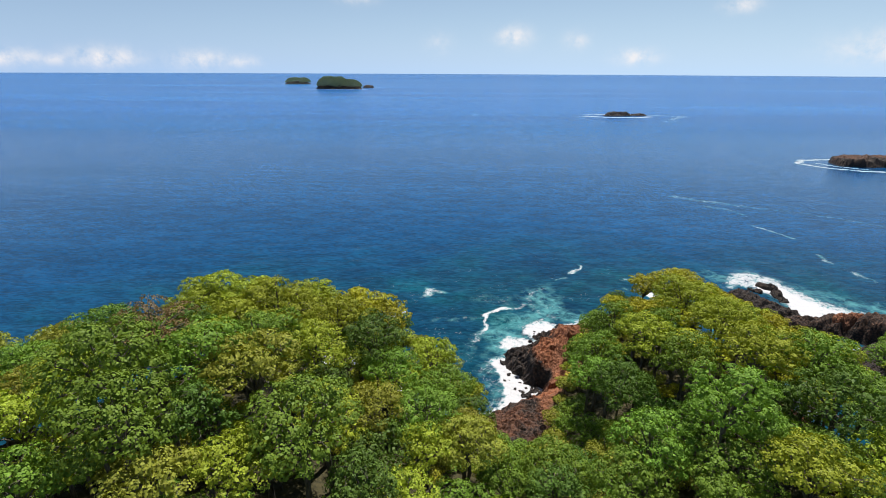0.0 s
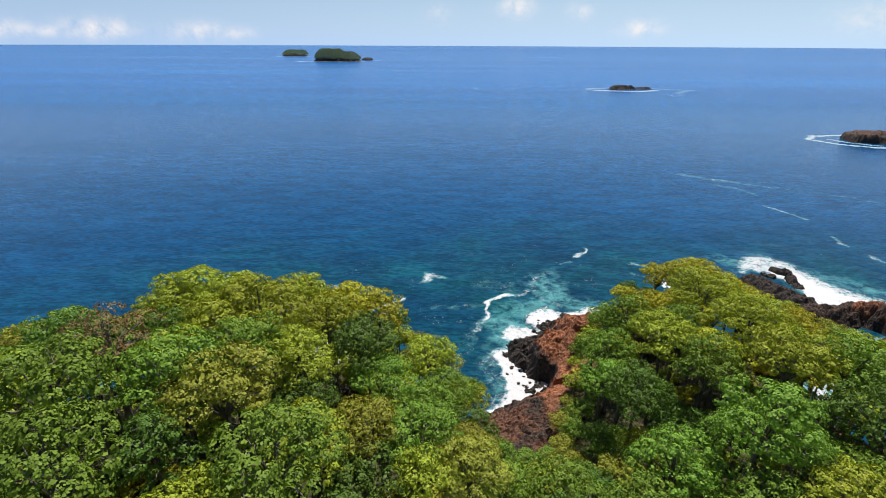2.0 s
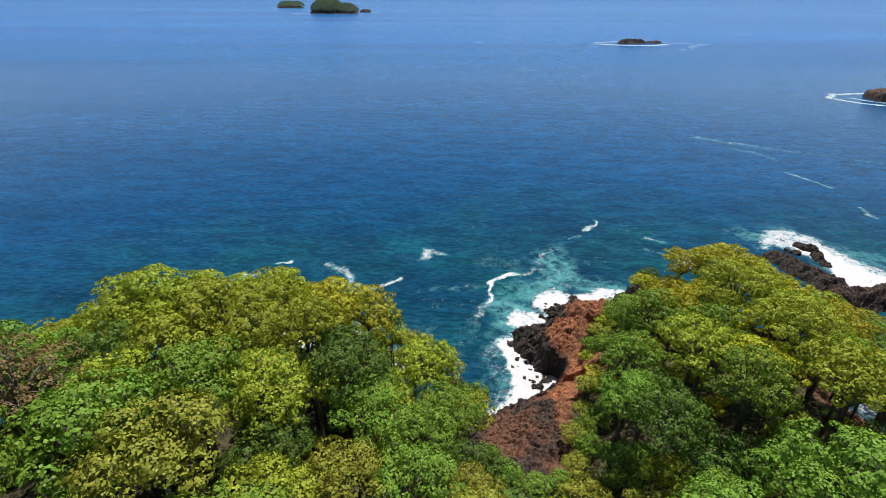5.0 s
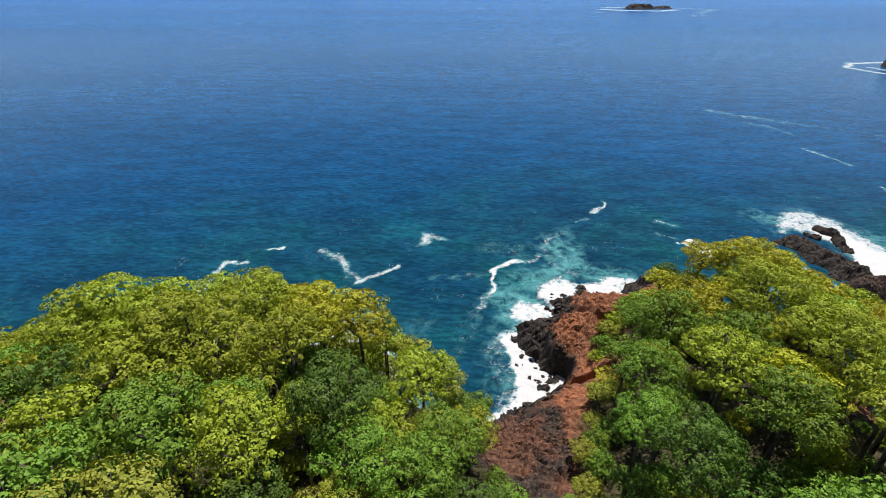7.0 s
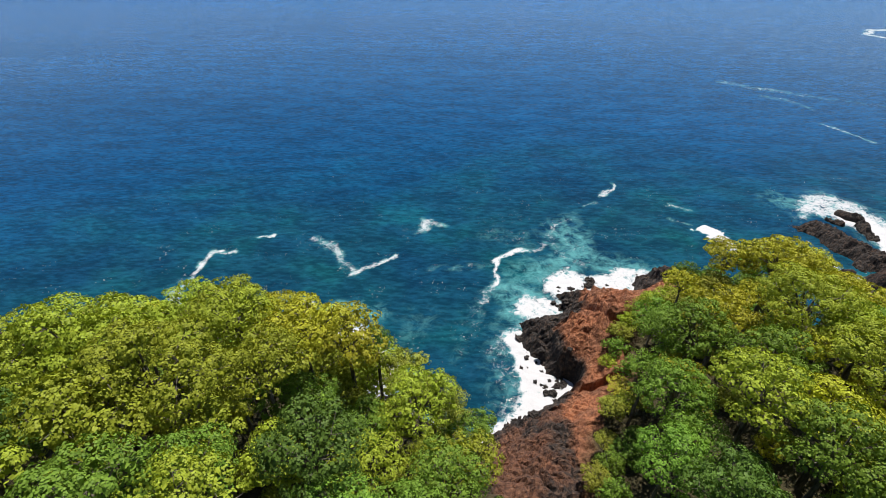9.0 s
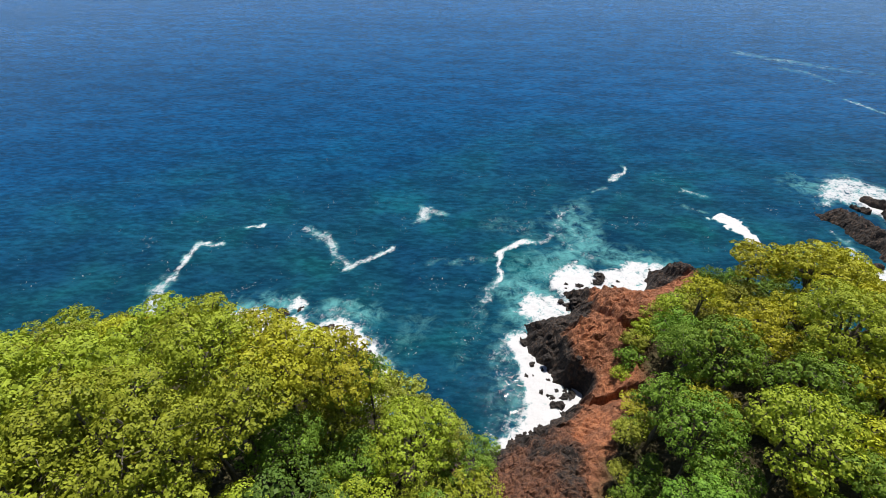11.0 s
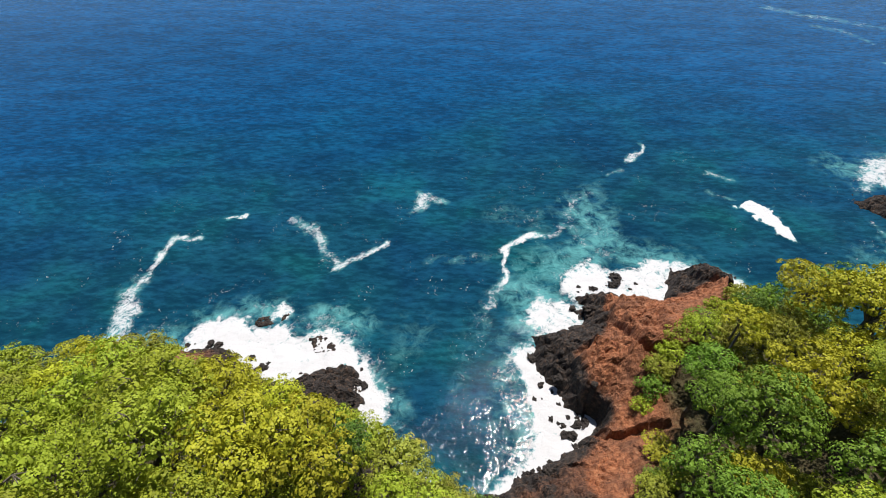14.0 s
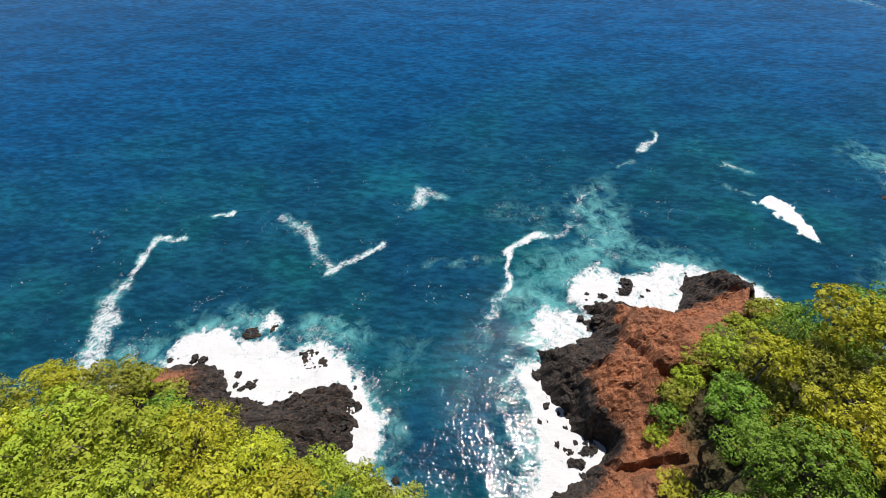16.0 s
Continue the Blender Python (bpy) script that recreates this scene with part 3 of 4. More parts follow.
FROTH = [  # old foam drifting in lines
    ([(-40.6, 107.9), (-45.4, 107.9)], 0.5, 1.0),
    ([(-45.4, 107.9), (-46.1, 105.6), (-45.2, 102.4), (-45.8, 99.4)], 0.95, 0.98),
    ([(-45.6, 99), (-46.2, 96.6), (-45.8, 93.6)], 1.7, 0.95),
    ([(-45.7, 93), (-44.9, 90.4), (-44.4, 87.4), (-43.2, 84)], 1.9, 0.95),
    ([(-41, 88), (-38, 87.6), (-36, 86)], 2.4, 0.62),
    ([(-37.8, 113.2), (-35.2, 114.2)], 0.74, 1.0),
    ([(-26.5, 112.7), (-24.3, 111.1), (-22.1, 111.0)], 0.9, 0.85),
    ([(-22.4, 110.6), (-20.8, 107.4), (-18.4, 103.9), (-16.7, 101.5)], 1.1, 0.85),
    ([(-16.6, 101.3), (-15.3, 103.1), (-13.8, 103.9), (-9.8, 107.6)], 0.85, 1.0),
    ([(-4.6, 120.4), (-5, 116.6)], 1.8, 0.95),
    ([(-3.6, 119.5), (-0.9, 118.0)], 1.5, 0.8),
    ([(15.3, 109.6), (13.0, 109), (9.9, 106.6), (9.2, 103.1), (8.5, 98.8)], 0.8, 1.15),
    ([(8.7, 100), (8.2, 97.6), (7.1, 95.4), (5.9, 93.6)], 1.4, 0.74),
    ([(39.8, 138.5), (37.5, 134.5), (35.6, 132)], 0.94, 0.95),
    ([(30.5, 127), (33, 129)], 0.81, 0.75),
    ([(26, 121), (21, 118), (20, 112.5), (16, 109)], 1.0, 0.74),
    ([(19.6, 112.5), (22.4, 107), (26, 103.6)], 1.2, 0.62),
    ([(49, 127.5), (53, 125.3)], 1.08, 0.76),
    ([(47, 121), (51, 119)], 0.94, 0.66),
    ([(106, 225.5), (113, 219), (120, 215), (126, 209)], 2.8, 0.66),
    ([(112, 208), (118, 203), (120.6, 194)], 1.8, 0.62),
    ([(116, 180), (119.6, 170), (120.6, 165)], 1.1, 0.8),
    ([(117, 149), (117, 142)], 0.9, 0.75),
    ([(117.6, 135), (118.6, 126.6)], 1.0, 0.72),
    ([(128, 208), (146, 198), (158, 188), (166, 178)], 1.9, 0.56),
    ([(9.5, 115), (14.5, 113)], 3.6, 0.5),
    ([(-1.5, 103.6), (3, 103), (8, 104.4)], 1.6, 0.56),
    ([(6, 95), (3.5, 88), (2, 82)], 2.16, 0.5),
    ([(223, 318), (231, 302), (245, 292), (290, 284), (340, 280)], 2.97, 1.0),
    ([(223, 318), (235, 330), (255, 334), (300, 336)], 2.70, 1.0),
    ([(236, 318), (243, 305), (252, 297)], 2.16, 0.9),
    ([(180, 668), (205, 655), (240, 650), (262, 664)], 6.75, 1.0),
    ([(185, 690), (215, 700), (250, 702)], 5.40, 0.9),
    ([(270, 690), (310, 668), (285, 642), (255, 592)], 7.0, 0.72),
    ([(30, 686), (64, 653), (124, 665), (170, 636)], 4.0, 0.55),
    ([(-470, 1650), (-420, 1640), (-340, 1632), (-265, 1655)], 9.45, 1.0),
    ([(-740, 2290), (-680, 2265), (-600, 2290)], 12.15, 0.95),
    ([(-290, 1790), (-235, 1800)], 10.80, 0.8),
]
MILK = [
    ([(17, 101), (22, 105), (25, 110), (23, 116)], 4.0, 0.8),
    ([(22, 117), (27, 121)], 2.4, 0.5),
    ([(24, 110), (30, 104), (36, 102)], 3.5, 0.7),
    ([(11, 97), (16, 94), (12, 91)], 3.0, 0.9),
    ([(16, 106), (13, 103), (12, 98)], 2.4, 0.5),
    ([(-33, 91), (-28, 93.5), (-25, 93)], 1.8, 0.7),
    ([(-17, 92), (-14, 92), (-11, 90)], 1.8, 0.7),
    ([(-6, 86), (-4, 90)], 3.0, 0.3),
    ([(-41, 87), (-36, 87.4)], 2.4, 0.6),
    ([(-6, 79), (-5, 74)], 1.6, 0.6),
    ([(8, 88), (7, 80), (8, 73)], 1.8, 0.35),
    ([(62, 98), (68, 104), (72, 100)], 4.0, 0.5),
    ([(76, 130), (93, 121), (106, 109), (120, 104)], 4.0, 0.6),
]


def strokes(x, y, marks, fade):
    best = np.zeros(x.shape)
    wx = x + 2.6 * (fbm(x * 0.28, y * 0.28, 3, 81) - 0.5) + 1.1 * (fbm(x * 0.9, y * 0.9, 2, 82) - 0.5)
    wy = y + 2.6 * (fbm(x * 0.28, y * 0.28, 3, 87) - 0.5) + 1.1 * (fbm(x * 0.9, y * 0.9, 2, 88) - 0.5)
    wide = 0.55 + 0.9 * fbm(x * 0.3, y * 0.3, 3, 83)
    for points, half, strength in marks:
        d = line_distance(wx, wy, points) / (half * wide)
        best = np.maximum(best, strength * smooth(1 + fade, 1 - fade, d))
    return best


def sheets_of_surf(x, y):
    """The broad white water: full inside each outline, fading over its edge."""
    best = np.zeros(x.shape)
    near = (x > -50) & (x < 125) & (y > 60) & (y < 145)
    if not near.any():
        return best
    px, py = x[near], y[near]
    wob = 2.2 * (fbm(px * 0.45, py * 0.45, 4, 85) - 0.5) + 1.4 * (fbm(px * 1.3, py * 1.3, 2, 86) - 0.5)
    out = best[near]
    for points, soft, strength in SURF:
        d = line_distance(px, py, points + points[:1])
        d = np.where(inside(px, py, points), d, -d) + wob
        out = np.maximum(out, strength * smooth(-1.5 * soft, 1.3 * soft, d))
    best[near] = out
    return best


def sea_foam(x, y):
    d = inland(x, y)
    shore = 0.95 * smooth(-2.2, -0.2, d + 2.4 * (fbm(x * 0.35, y * 0.35, 3, 91) - 0.5)) * smooth(-75, -50, x) * smooth(66, 70, y)
    return np.maximum(np.maximum(strokes(x, y, WHITE, 0.9), strokes(x, y, FROTH, 0.8)), np.maximum(sheets_of_surf(x, y), shore))


def sea_level(x, y):
    r = np.hypot(x, y)
    near = smooth(260, 120, r)
    waves = 0.16 * (fbm(x * 0.22, y * 0.28, 3, 97) - 0.5)
    surf = 0.35 * np.clip(sheets_of_surf(x, y), 0, 1) * fbm(x * 0.7, y * 0.7, 3, 99)
    # the far rim is bent up so the horizon line fits the camera's view
    return near * (waves + surf) + (53.8 - 0.0041 * r) * smooth(2600, 4850, np.maximum(np.abs(x), np.abs(y)))


sea_x = [-v for v in reversed(spread(60, 4850, 0.7, 1.115))] + list(np.arange(-60, 60.01, 0.4)) + list(np.arange(60.5, 122.01, 0.5)) + list(np.arange(123, 172, 1.0)) + spread(172, 4850, 1.5, 1.12)
sea_y = [-v for v in reversed(spread(-60, 4850, 1.2, 1.2))] + list(np.arange(60, 128.01, 0.4)) + list(np.arange(128.5, 150.01, 0.5)) + list(np.arange(151, 231, 1.0)) + spread(231, 4850, 1.5, 1.1)
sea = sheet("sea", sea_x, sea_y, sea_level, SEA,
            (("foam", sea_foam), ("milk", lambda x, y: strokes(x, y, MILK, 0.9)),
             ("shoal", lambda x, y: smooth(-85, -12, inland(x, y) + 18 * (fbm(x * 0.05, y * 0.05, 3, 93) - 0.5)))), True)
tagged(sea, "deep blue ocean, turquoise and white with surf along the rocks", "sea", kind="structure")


# surf far out, where the great sheet is coarse: the same water, laid finer
for x0, x1, y0, y1, step in ((205, 360, 262, 345, 0.8), (170, 325, 625, 712, 1.3), (-490, -225, 1615, 1680, 2.5), (-760, -580, 2250, 2310, 3.0), (-300, -225, 1785, 1815, 2.5)):
    water = sheet("surf", list(np.arange(x0, x1, step)), list(np.arange(y0, y1, step)), lambda x, y: 0 * x + 0.012, SEA,
                  (("foam", sea_foam), ("milk", lambda x, y: strokes(x, y, MILK, 0.9)), ("shoal", lambda x, y: smooth(-85, -12, inland(x, y) + 18 * (fbm(x * 0.05, y * 0.05, 3, 93) - 0.5)))), True)
    tagged(water, "streaks of white surf on the open blue sea", "surf", kind="structure")


# ---- rocks ----
def lump(name, size, seed, mat, detail=3, rough=0.45):
    """A craggy rock: a ball broken up by noise."""
    bm = bmesh.new()
    bmesh.ops.create_icosphere(bm, subdivisions=detail, radius=1)
    off = Vector((seed * 7.3, seed * 3.1, seed * 1.7))
    for v in bm.verts:
        p = v.co.normalized()
        k = 1 + rough * (noise.noise(p * 1.3 + off) + 0.5 * noise.noise(p * 3.1 + off) + 0.28 * noise.noise(p * 7 + off) + 0.12 * noise.noise(p * 15 + off))
        c = noise.cell(p * 2.2 + off)
        k *= 0.9 + 0.16 * c
        v.co = Vector((p.x * size[0], p.y * size[1], p.z * size[2])) * k
    me = bpy.data.meshes.new(name)
    bm.to_mesh(me)
    bm.free()
    me.materials.append(mat)
    return me


STONES = [lump("boulder", (1, 0.8, 0.6), s, BOULDER, 3, 0.5) for s in range(1, 8)]
rng = random.Random(5)


def boulder(x, y, size, sink=0.3, z=None):
    ob = new("boulder", rng.choice(STONES))
    base = max(0.0, float(land_height(np.array([x]), np.array([y]))[0])) if z is None else z
    ob.matrix_world = pose(x, y, base + size * (0.6 - sink), rng.uniform(-20, 20), rng.uniform(-20, 20), rng.uniform(0, 360)) @ Matrix.Diagonal((size, size, size, 1))
    tagged(ob, "wet black basalt boulder in the surf below the headland", "boulder", "shore boulders")


for cx, cy, sx, sy, count, big in ((15.2, 76.2, 1.6, 1.6, 22, 0.8), (12.6, 81.5, 1.3, 2.0, 10, 0.9), (26, 98.6, 2.6, 1.3, 12, 0.95), (21, 97, 2, 0.8, 8, 0.8),
                                   (11.8, 86, 0.8, 2, 8, 0.8), (-11, 79, 1.0, 3, 12, 0.8), (-24.5, 83, 1.5, 1.4, 10, 0.9), (-31, 86.3, 2.5, 0.6, 8, 0.8), (4.5, 67.5, 1.6, 1.0, 8, 0.8),
                                   (41, 98, 1.4, 2.0, 8, 0.9), (36.5, 101, 2.2, 0.7, 8, 0.9), (-6.5, 72.2, 2.0, 0.8, 8, 0.7), (9, 70.6, 2.5, 0.7, 8, 0.8), (18.8, 92.4, 0.7, 1.6, 6, 0.9)):
    for _ in range(count):
        boulder(cx + rng.gauss(0, sx * 0.7), cy + rng.gauss(0, sy * 0.7), rng.uniform(0.2, 1) ** 2 * big * 0.8 + 0.14)


def crag(name, spine, half, high, grain, seed, label, category="rock", group="", mat=None, flat_top=0.6, step=0.4, red=0.0, sheer=0.35):
    """A rock standing out of the sea round a line in the plan: steep sides, a broken top; grain is the size of its blocks."""
    xs, ys = [p[0] for p in spine], [p[1] for p in spine]
    gx = np.arange(min(xs) - half * 1.5, max(xs) + half * 1.5, step)
    gy = np.arange(min(ys) - half * 1.5, max(ys) + half * 1.5, step)

    def up(x, y):
        wob = (fbm(x / grain * 0.35, y / grain * 0.35, 4, seed) - 0.5)
        d = line_distance(x, y, spine) / half + 0.75 * wob
        d1, d2, mark = cells(x / grain, y / grain + fbm(x / grain, y / grain, 2, seed), seed + 3)
        e1, e2, tick = cells(x / grain * 2.6, y / grain * 2.6, seed + 4)
        top = high * (flat_top + (1 - flat_top) * smooth(1, 0, d)) * (0.7 + 0.6 * fbm(x / grain * 0.22, y / grain * 0.22, 3, seed + 1))
        z = top * smooth(1.02, 1.02 - sheer, d) - 2.5 * smooth(0.92, 1.3, d)
        z = z + grain * smooth(1.25, 0.9, d) * (0.42 * (mark - 0.5) * smooth(0, 0.2, d2 - d1) + 0.2 * (tick - 0.5) * smooth(0, 0.2, e2 - e1) + 0.35 * (ridged(x / grain * 0.5, y / grain * 0.5, 3, seed + 2) - 0.6)
                                               + min(0.5, 0.7 / grain) * (stones(x, y, grain, seed + 7) - 0.4) + min(0.22, 0.5 / grain) * (stones(x, y, grain * 0.45, seed + 8) - 0.4))
        return z - 0.9 * smooth(0.5, 0.72, fbm(x / grain * 0.3, y / grain * 0.3, 3, seed + 9)) * smooth(12, 5, high + 0 * x)

    ob = sheet(name, gx, gy, up, mat or ROCK, (("red", lambda x, y: red * smooth(0.9, 0.35, line_distance(x, y, spine) / half + 0.9 * (fbm(x / grain * 0.4, y / grain * 0.4, 3, seed + 6) - 0.5))),
                                               ("soil", lambda x, y: 0 * x)))
    return tagged(ob, label, category, group)


crag("reef_rock", [(75, 117.6), (77, 112.6), (78.6, 107), (79.6, 104.6)], 4.0, 2.3, 1.3, 11, "low jagged dark brown reef rock washed by white surf", "rock", "reef rocks", step=0.24, sheer=0.7, flat_top=0.35)
crag("reef_rock", [(84.4, 123.4), (86.2, 121.2)], 1.3, 1.4, 1.0, 12, "small broken black reef rock in white water", "rock", "reef rocks", step=0.2)
crag("reef_rock", [(85.6, 118.6), (84.8, 115.6), (84.2, 113.8)], 1.5, 1.5, 1.0, 13, "small broken black reef rock in white water", "rock", "reef rocks", step=0.2)
crag("reef_rock", [(80.6, 121.2), (82, 119.6)], 1.0, 1.2, 0.9, 18, "small broken black reef rock in white water", "rock", "reef rocks", step=0.2)
crag("reef_rock", [(71.4, 102.4), (73, 102.7)], 0.9, 1.0, 0.9, 15, "low dark rock beside the wide ledge", "rock", "reef rocks", step=0.2)
crag("reef_rock", [(-25.4, 90.6), (-23.6, 91.0), (-22.4, 91.7)], 1.0, 0.3, 0.7, 22, "dark rock awash in thick white surf", "rock", "reef rocks", step=0.16)
crag("reef_rock", [(-18.0, 88.6), (-17.0, 87.2), (-15.6, 86.6)], 1.3, 0.26, 0.7, 23, "dark rock awash in thick white surf", "rock", "reef rocks", step=0.16)
crag("rock_ledge", [(76, 98.6), (82, 99.4), (88, 99)], 3.6, 3.6, 1.6, 14, "broad dark brown rock ledge beyond the headland", "rock", "reef rocks", red=0.1, sheer=0.7, step=0.28, flat_top=0.4)
crag("rock_ledge", [(86, 99.4), (90, 98.6)], 3.2, 5.2, 1.6, 24, "rusty rock hump on the dark ledge", "rock", "reef rocks", red=0.8, sheer=0.8, step=0.28, flat_top=0.4)
crag("rock_ledge", [(92, 96), (100, 95), (112, 93), (124, 91)], 5.0, 5.2, 2.0, 25, "broad dark brown rock ledge beyond the headland", "rock", "reef rocks", red=0.14, sheer=0.7, step=0.33, flat_top=0.45)
crag("rock_islet", [(256, 316), (290, 317), (330, 318), (370, 316)], 13, 5.0, 3.0, 16, "long flat-topped dark rock islet ringed by surf", "rock", "islets", step=0.8, flat_top=0.8, sheer=0.3, red=0.3)
crag("rock_islet", [(213, 676), (238, 679)], 8, 4.6, 4.5, 17, "small black rock islet far out in the sea", "rock", "islets", step=0.8, flat_top=0.35, sheer=0.8)
crag("rock_islet", [(247, 683), (259, 684)], 6, 3.2, 4.5, 21, "small black rock islet far out in the sea", "rock", "islets", step=0.8, flat_top=0.3, sheer=0.8)
crag("rock_islet", [(-285, 1800), (-265, 1800)], 10, 7, 8.0, 19, "tiny dark rock beside a distant wooded island", "rock", "islets", step=2.0)


def wooded_island(spine, half, high, seed, label):
    """A far island: a rock base under woods, which are one mass of small leafy clumps."""
    base = crag("rock_base", spine, half, high * 0.4, half * 0.3, seed, "", mat=ROCK, step=half / 16, flat_top=0.7)
    for key in ("label", "category", "group"):
        if key in base:
            del base[key]
    r = np.random.RandomState(seed)
    v, f = [], []
    xs, ys = [p[0] for p in spine], [p[1] for p in spine]
    while len(v) < 900 * 30:
        x, y = r.uniform(min(xs) - half, max(xs) + half), r.uniform(min(ys) - half, max(ys) + half)
        d = float(line_distance(np.array([x]), np.array([y]), spine)[0]) / half
        if d > 0.95:
            continue
        z = high * (0.2 + 0.72 * (1 - d ** 2.6)) * (0.8 + 0.3 * float(fbm(np.array([x / half * 1.4]), np.array([y / half * 1.4]), 2, seed)[0]))
        size = high * r.uniform(0.06, 0.11)
        p = r.normal(size=(10, 3))
        p /= np.linalg.norm(p, axis=1)[:, None]
        n = len(v)
        for q in p:
            side = np.cross(q, r.normal(size=3))
            side /= np.linalg.norm(side) + 1e-6
            c = np.array([x, y, z]) + q * size
            v += [c + side * size * 0.6, c - side * size * 0.6, c + np.array([0, 0, size * 0.7]) + q * size * 0.3]
        f += [(n + 3 * k, n + 3 * k + 1, n + 3 * k + 2) for k in range(10)]
    island = new("wooded_island")
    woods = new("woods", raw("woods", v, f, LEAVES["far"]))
    tagged(woods, kind="stuff")
    for ob in (base, woods):
        ob.parent = island
    return tagged(island, label, "island", "far islands")


wooded_island([(-395, 1690), (-355, 1695)], 32, 36, 51, "rocky island covered in dark green woods far out at sea")
wooded_island([(-345, 1690), (-312, 1690)], 33, 27, 55, "rocky green shoulder of the far wooded island")
wooded_island([(-690, 2320), (-650, 2320)], 38, 27, 53, "small low wooded island on the far horizon")


# ---- trees ----
def unit(v):
    return v / (np.linalg.norm(v, axis=1)[:, None] + 1e-9)


def leaf_cloud(lobes, tufts, leaves, tuft, leaf, seed, flat=0.7, inner=0.12):
    """A crown: tufts stand over its lobes (centre, radii), each a little dome of pointed leaves; sparse large leaves fill the inside."""
    r = np.random.RandomState(seed)
    centre, radii = np.array([a for a, _ in lobes]), np.array([b for _, b in lobes])
    areas = radii[:, 0] * radii[:, 1]
    which = r.choice(len(lobes), tufts * 4, p=areas / areas.sum())
    d = r.normal(size=(tufts * 4, 3))
    d[:, 2] = np.abs(d[:, 2]) - 0.12
    d = unit(d)
    mid = centre[which] + d * radii[which] * (0.9 + 0.14 * r.rand(len(d), 1))
    # only tufts that no other lobe swallows, and that keep a little apart
    deep = np.min(np.linalg.norm((mid[:, None] - centre[None]) / radii[None], axis=2) + 9 * (which[:, None] == np.arange(len(lobes))[None]), axis=1)
    keep = []
    for i in np.nonzero(deep > 0.9)[0]:
        if len(keep) >= tufts:
            break
        if all(np.sum((mid[i] - mid[j]) ** 2) > (tuft * 0.95) ** 2 for j in keep):
            keep.append(i)
    d, mid = d[keep], mid[keep]
    big = tuft * (0.7 + 0.6 * r.rand(len(mid), 1))
    rise = unit(d + np.array([0, 0, 0.45]))
    n = len(mid) * leaves
    d, mid, big, rise = (np.repeat(v, leaves, 0) for v in (d, mid, big, rise))
    q = r.normal(size=(n, 3))
    q = unit(q - rise * np.minimum(0, (q * rise).sum(1))[:, None] * 1.8)          # the upper half of each dome
    at = mid + q * big * np.array([1, 1, flat]) * (0.72 + 0.34 * r.rand(n, 1))
    nrm = unit(q * 0.75 + d * 0.6 + np.array([0, 0, 0.1]) + r.normal(size=(n, 3)) * 0.28)
    size = leaf * (0.65 + 0.7 * r.rand(n, 1))
    # the inside, coarse and shaded
    k = int(n * inner)
    pick_lobe = r.choice(len(lobes), k)
    at = np.concatenate([at, centre[pick_lobe] + unit(r.normal(size=(k, 3))) * radii[pick_lobe] * (0.45 + 0.3 * r.rand(k, 1))])
    nrm = np.concatenate([nrm, unit(r.normal(size=(k, 3)) + np.array([0, 0, 0.8]))])
    size = np.concatenate([size, np.full((k, 1), leaf * 2.2)])
    n = len(at)
    axis = r.normal(size=(n, 3)) + np.array([0, 0, -0.5])
    axis = unit(axis - nrm * (axis * nrm).sum(1)[:, None])
    side = np.cross(nrm, axis)
    a, w = axis * size, side * size * 0.4
    verts = np.stack([at - a * 0.5, at - a * 0.02 + w, at + a * 0.55 - nrm * size * 0.12, at - a * 0.02 - w], 1).reshape(-1, 3)
    return verts, np.arange(n * 4).reshape(-1, 4)


def limb(verts, faces, a, b, ra, rb, sides=5):
    a, b = Vector(a), Vector(b)
    q = (b - a).to_track_quat("Z", "Y").to_matrix()
    n = len(verts)
    for p, rr in ((a, ra), (b, rb)):
        for k in range(sides):
            t = 2 * math.pi * k / sides
            verts.append(p + q @ Vector((math.cos(t) * rr, math.sin(t) * rr, 0)))
    for k in range(sides):
        j = (k + 1) % sides
        faces.append((n + k, n + j, n + sides + j, n + sides + k))


CROWN = 4.2      # metres: the radius at which crowns are modelled


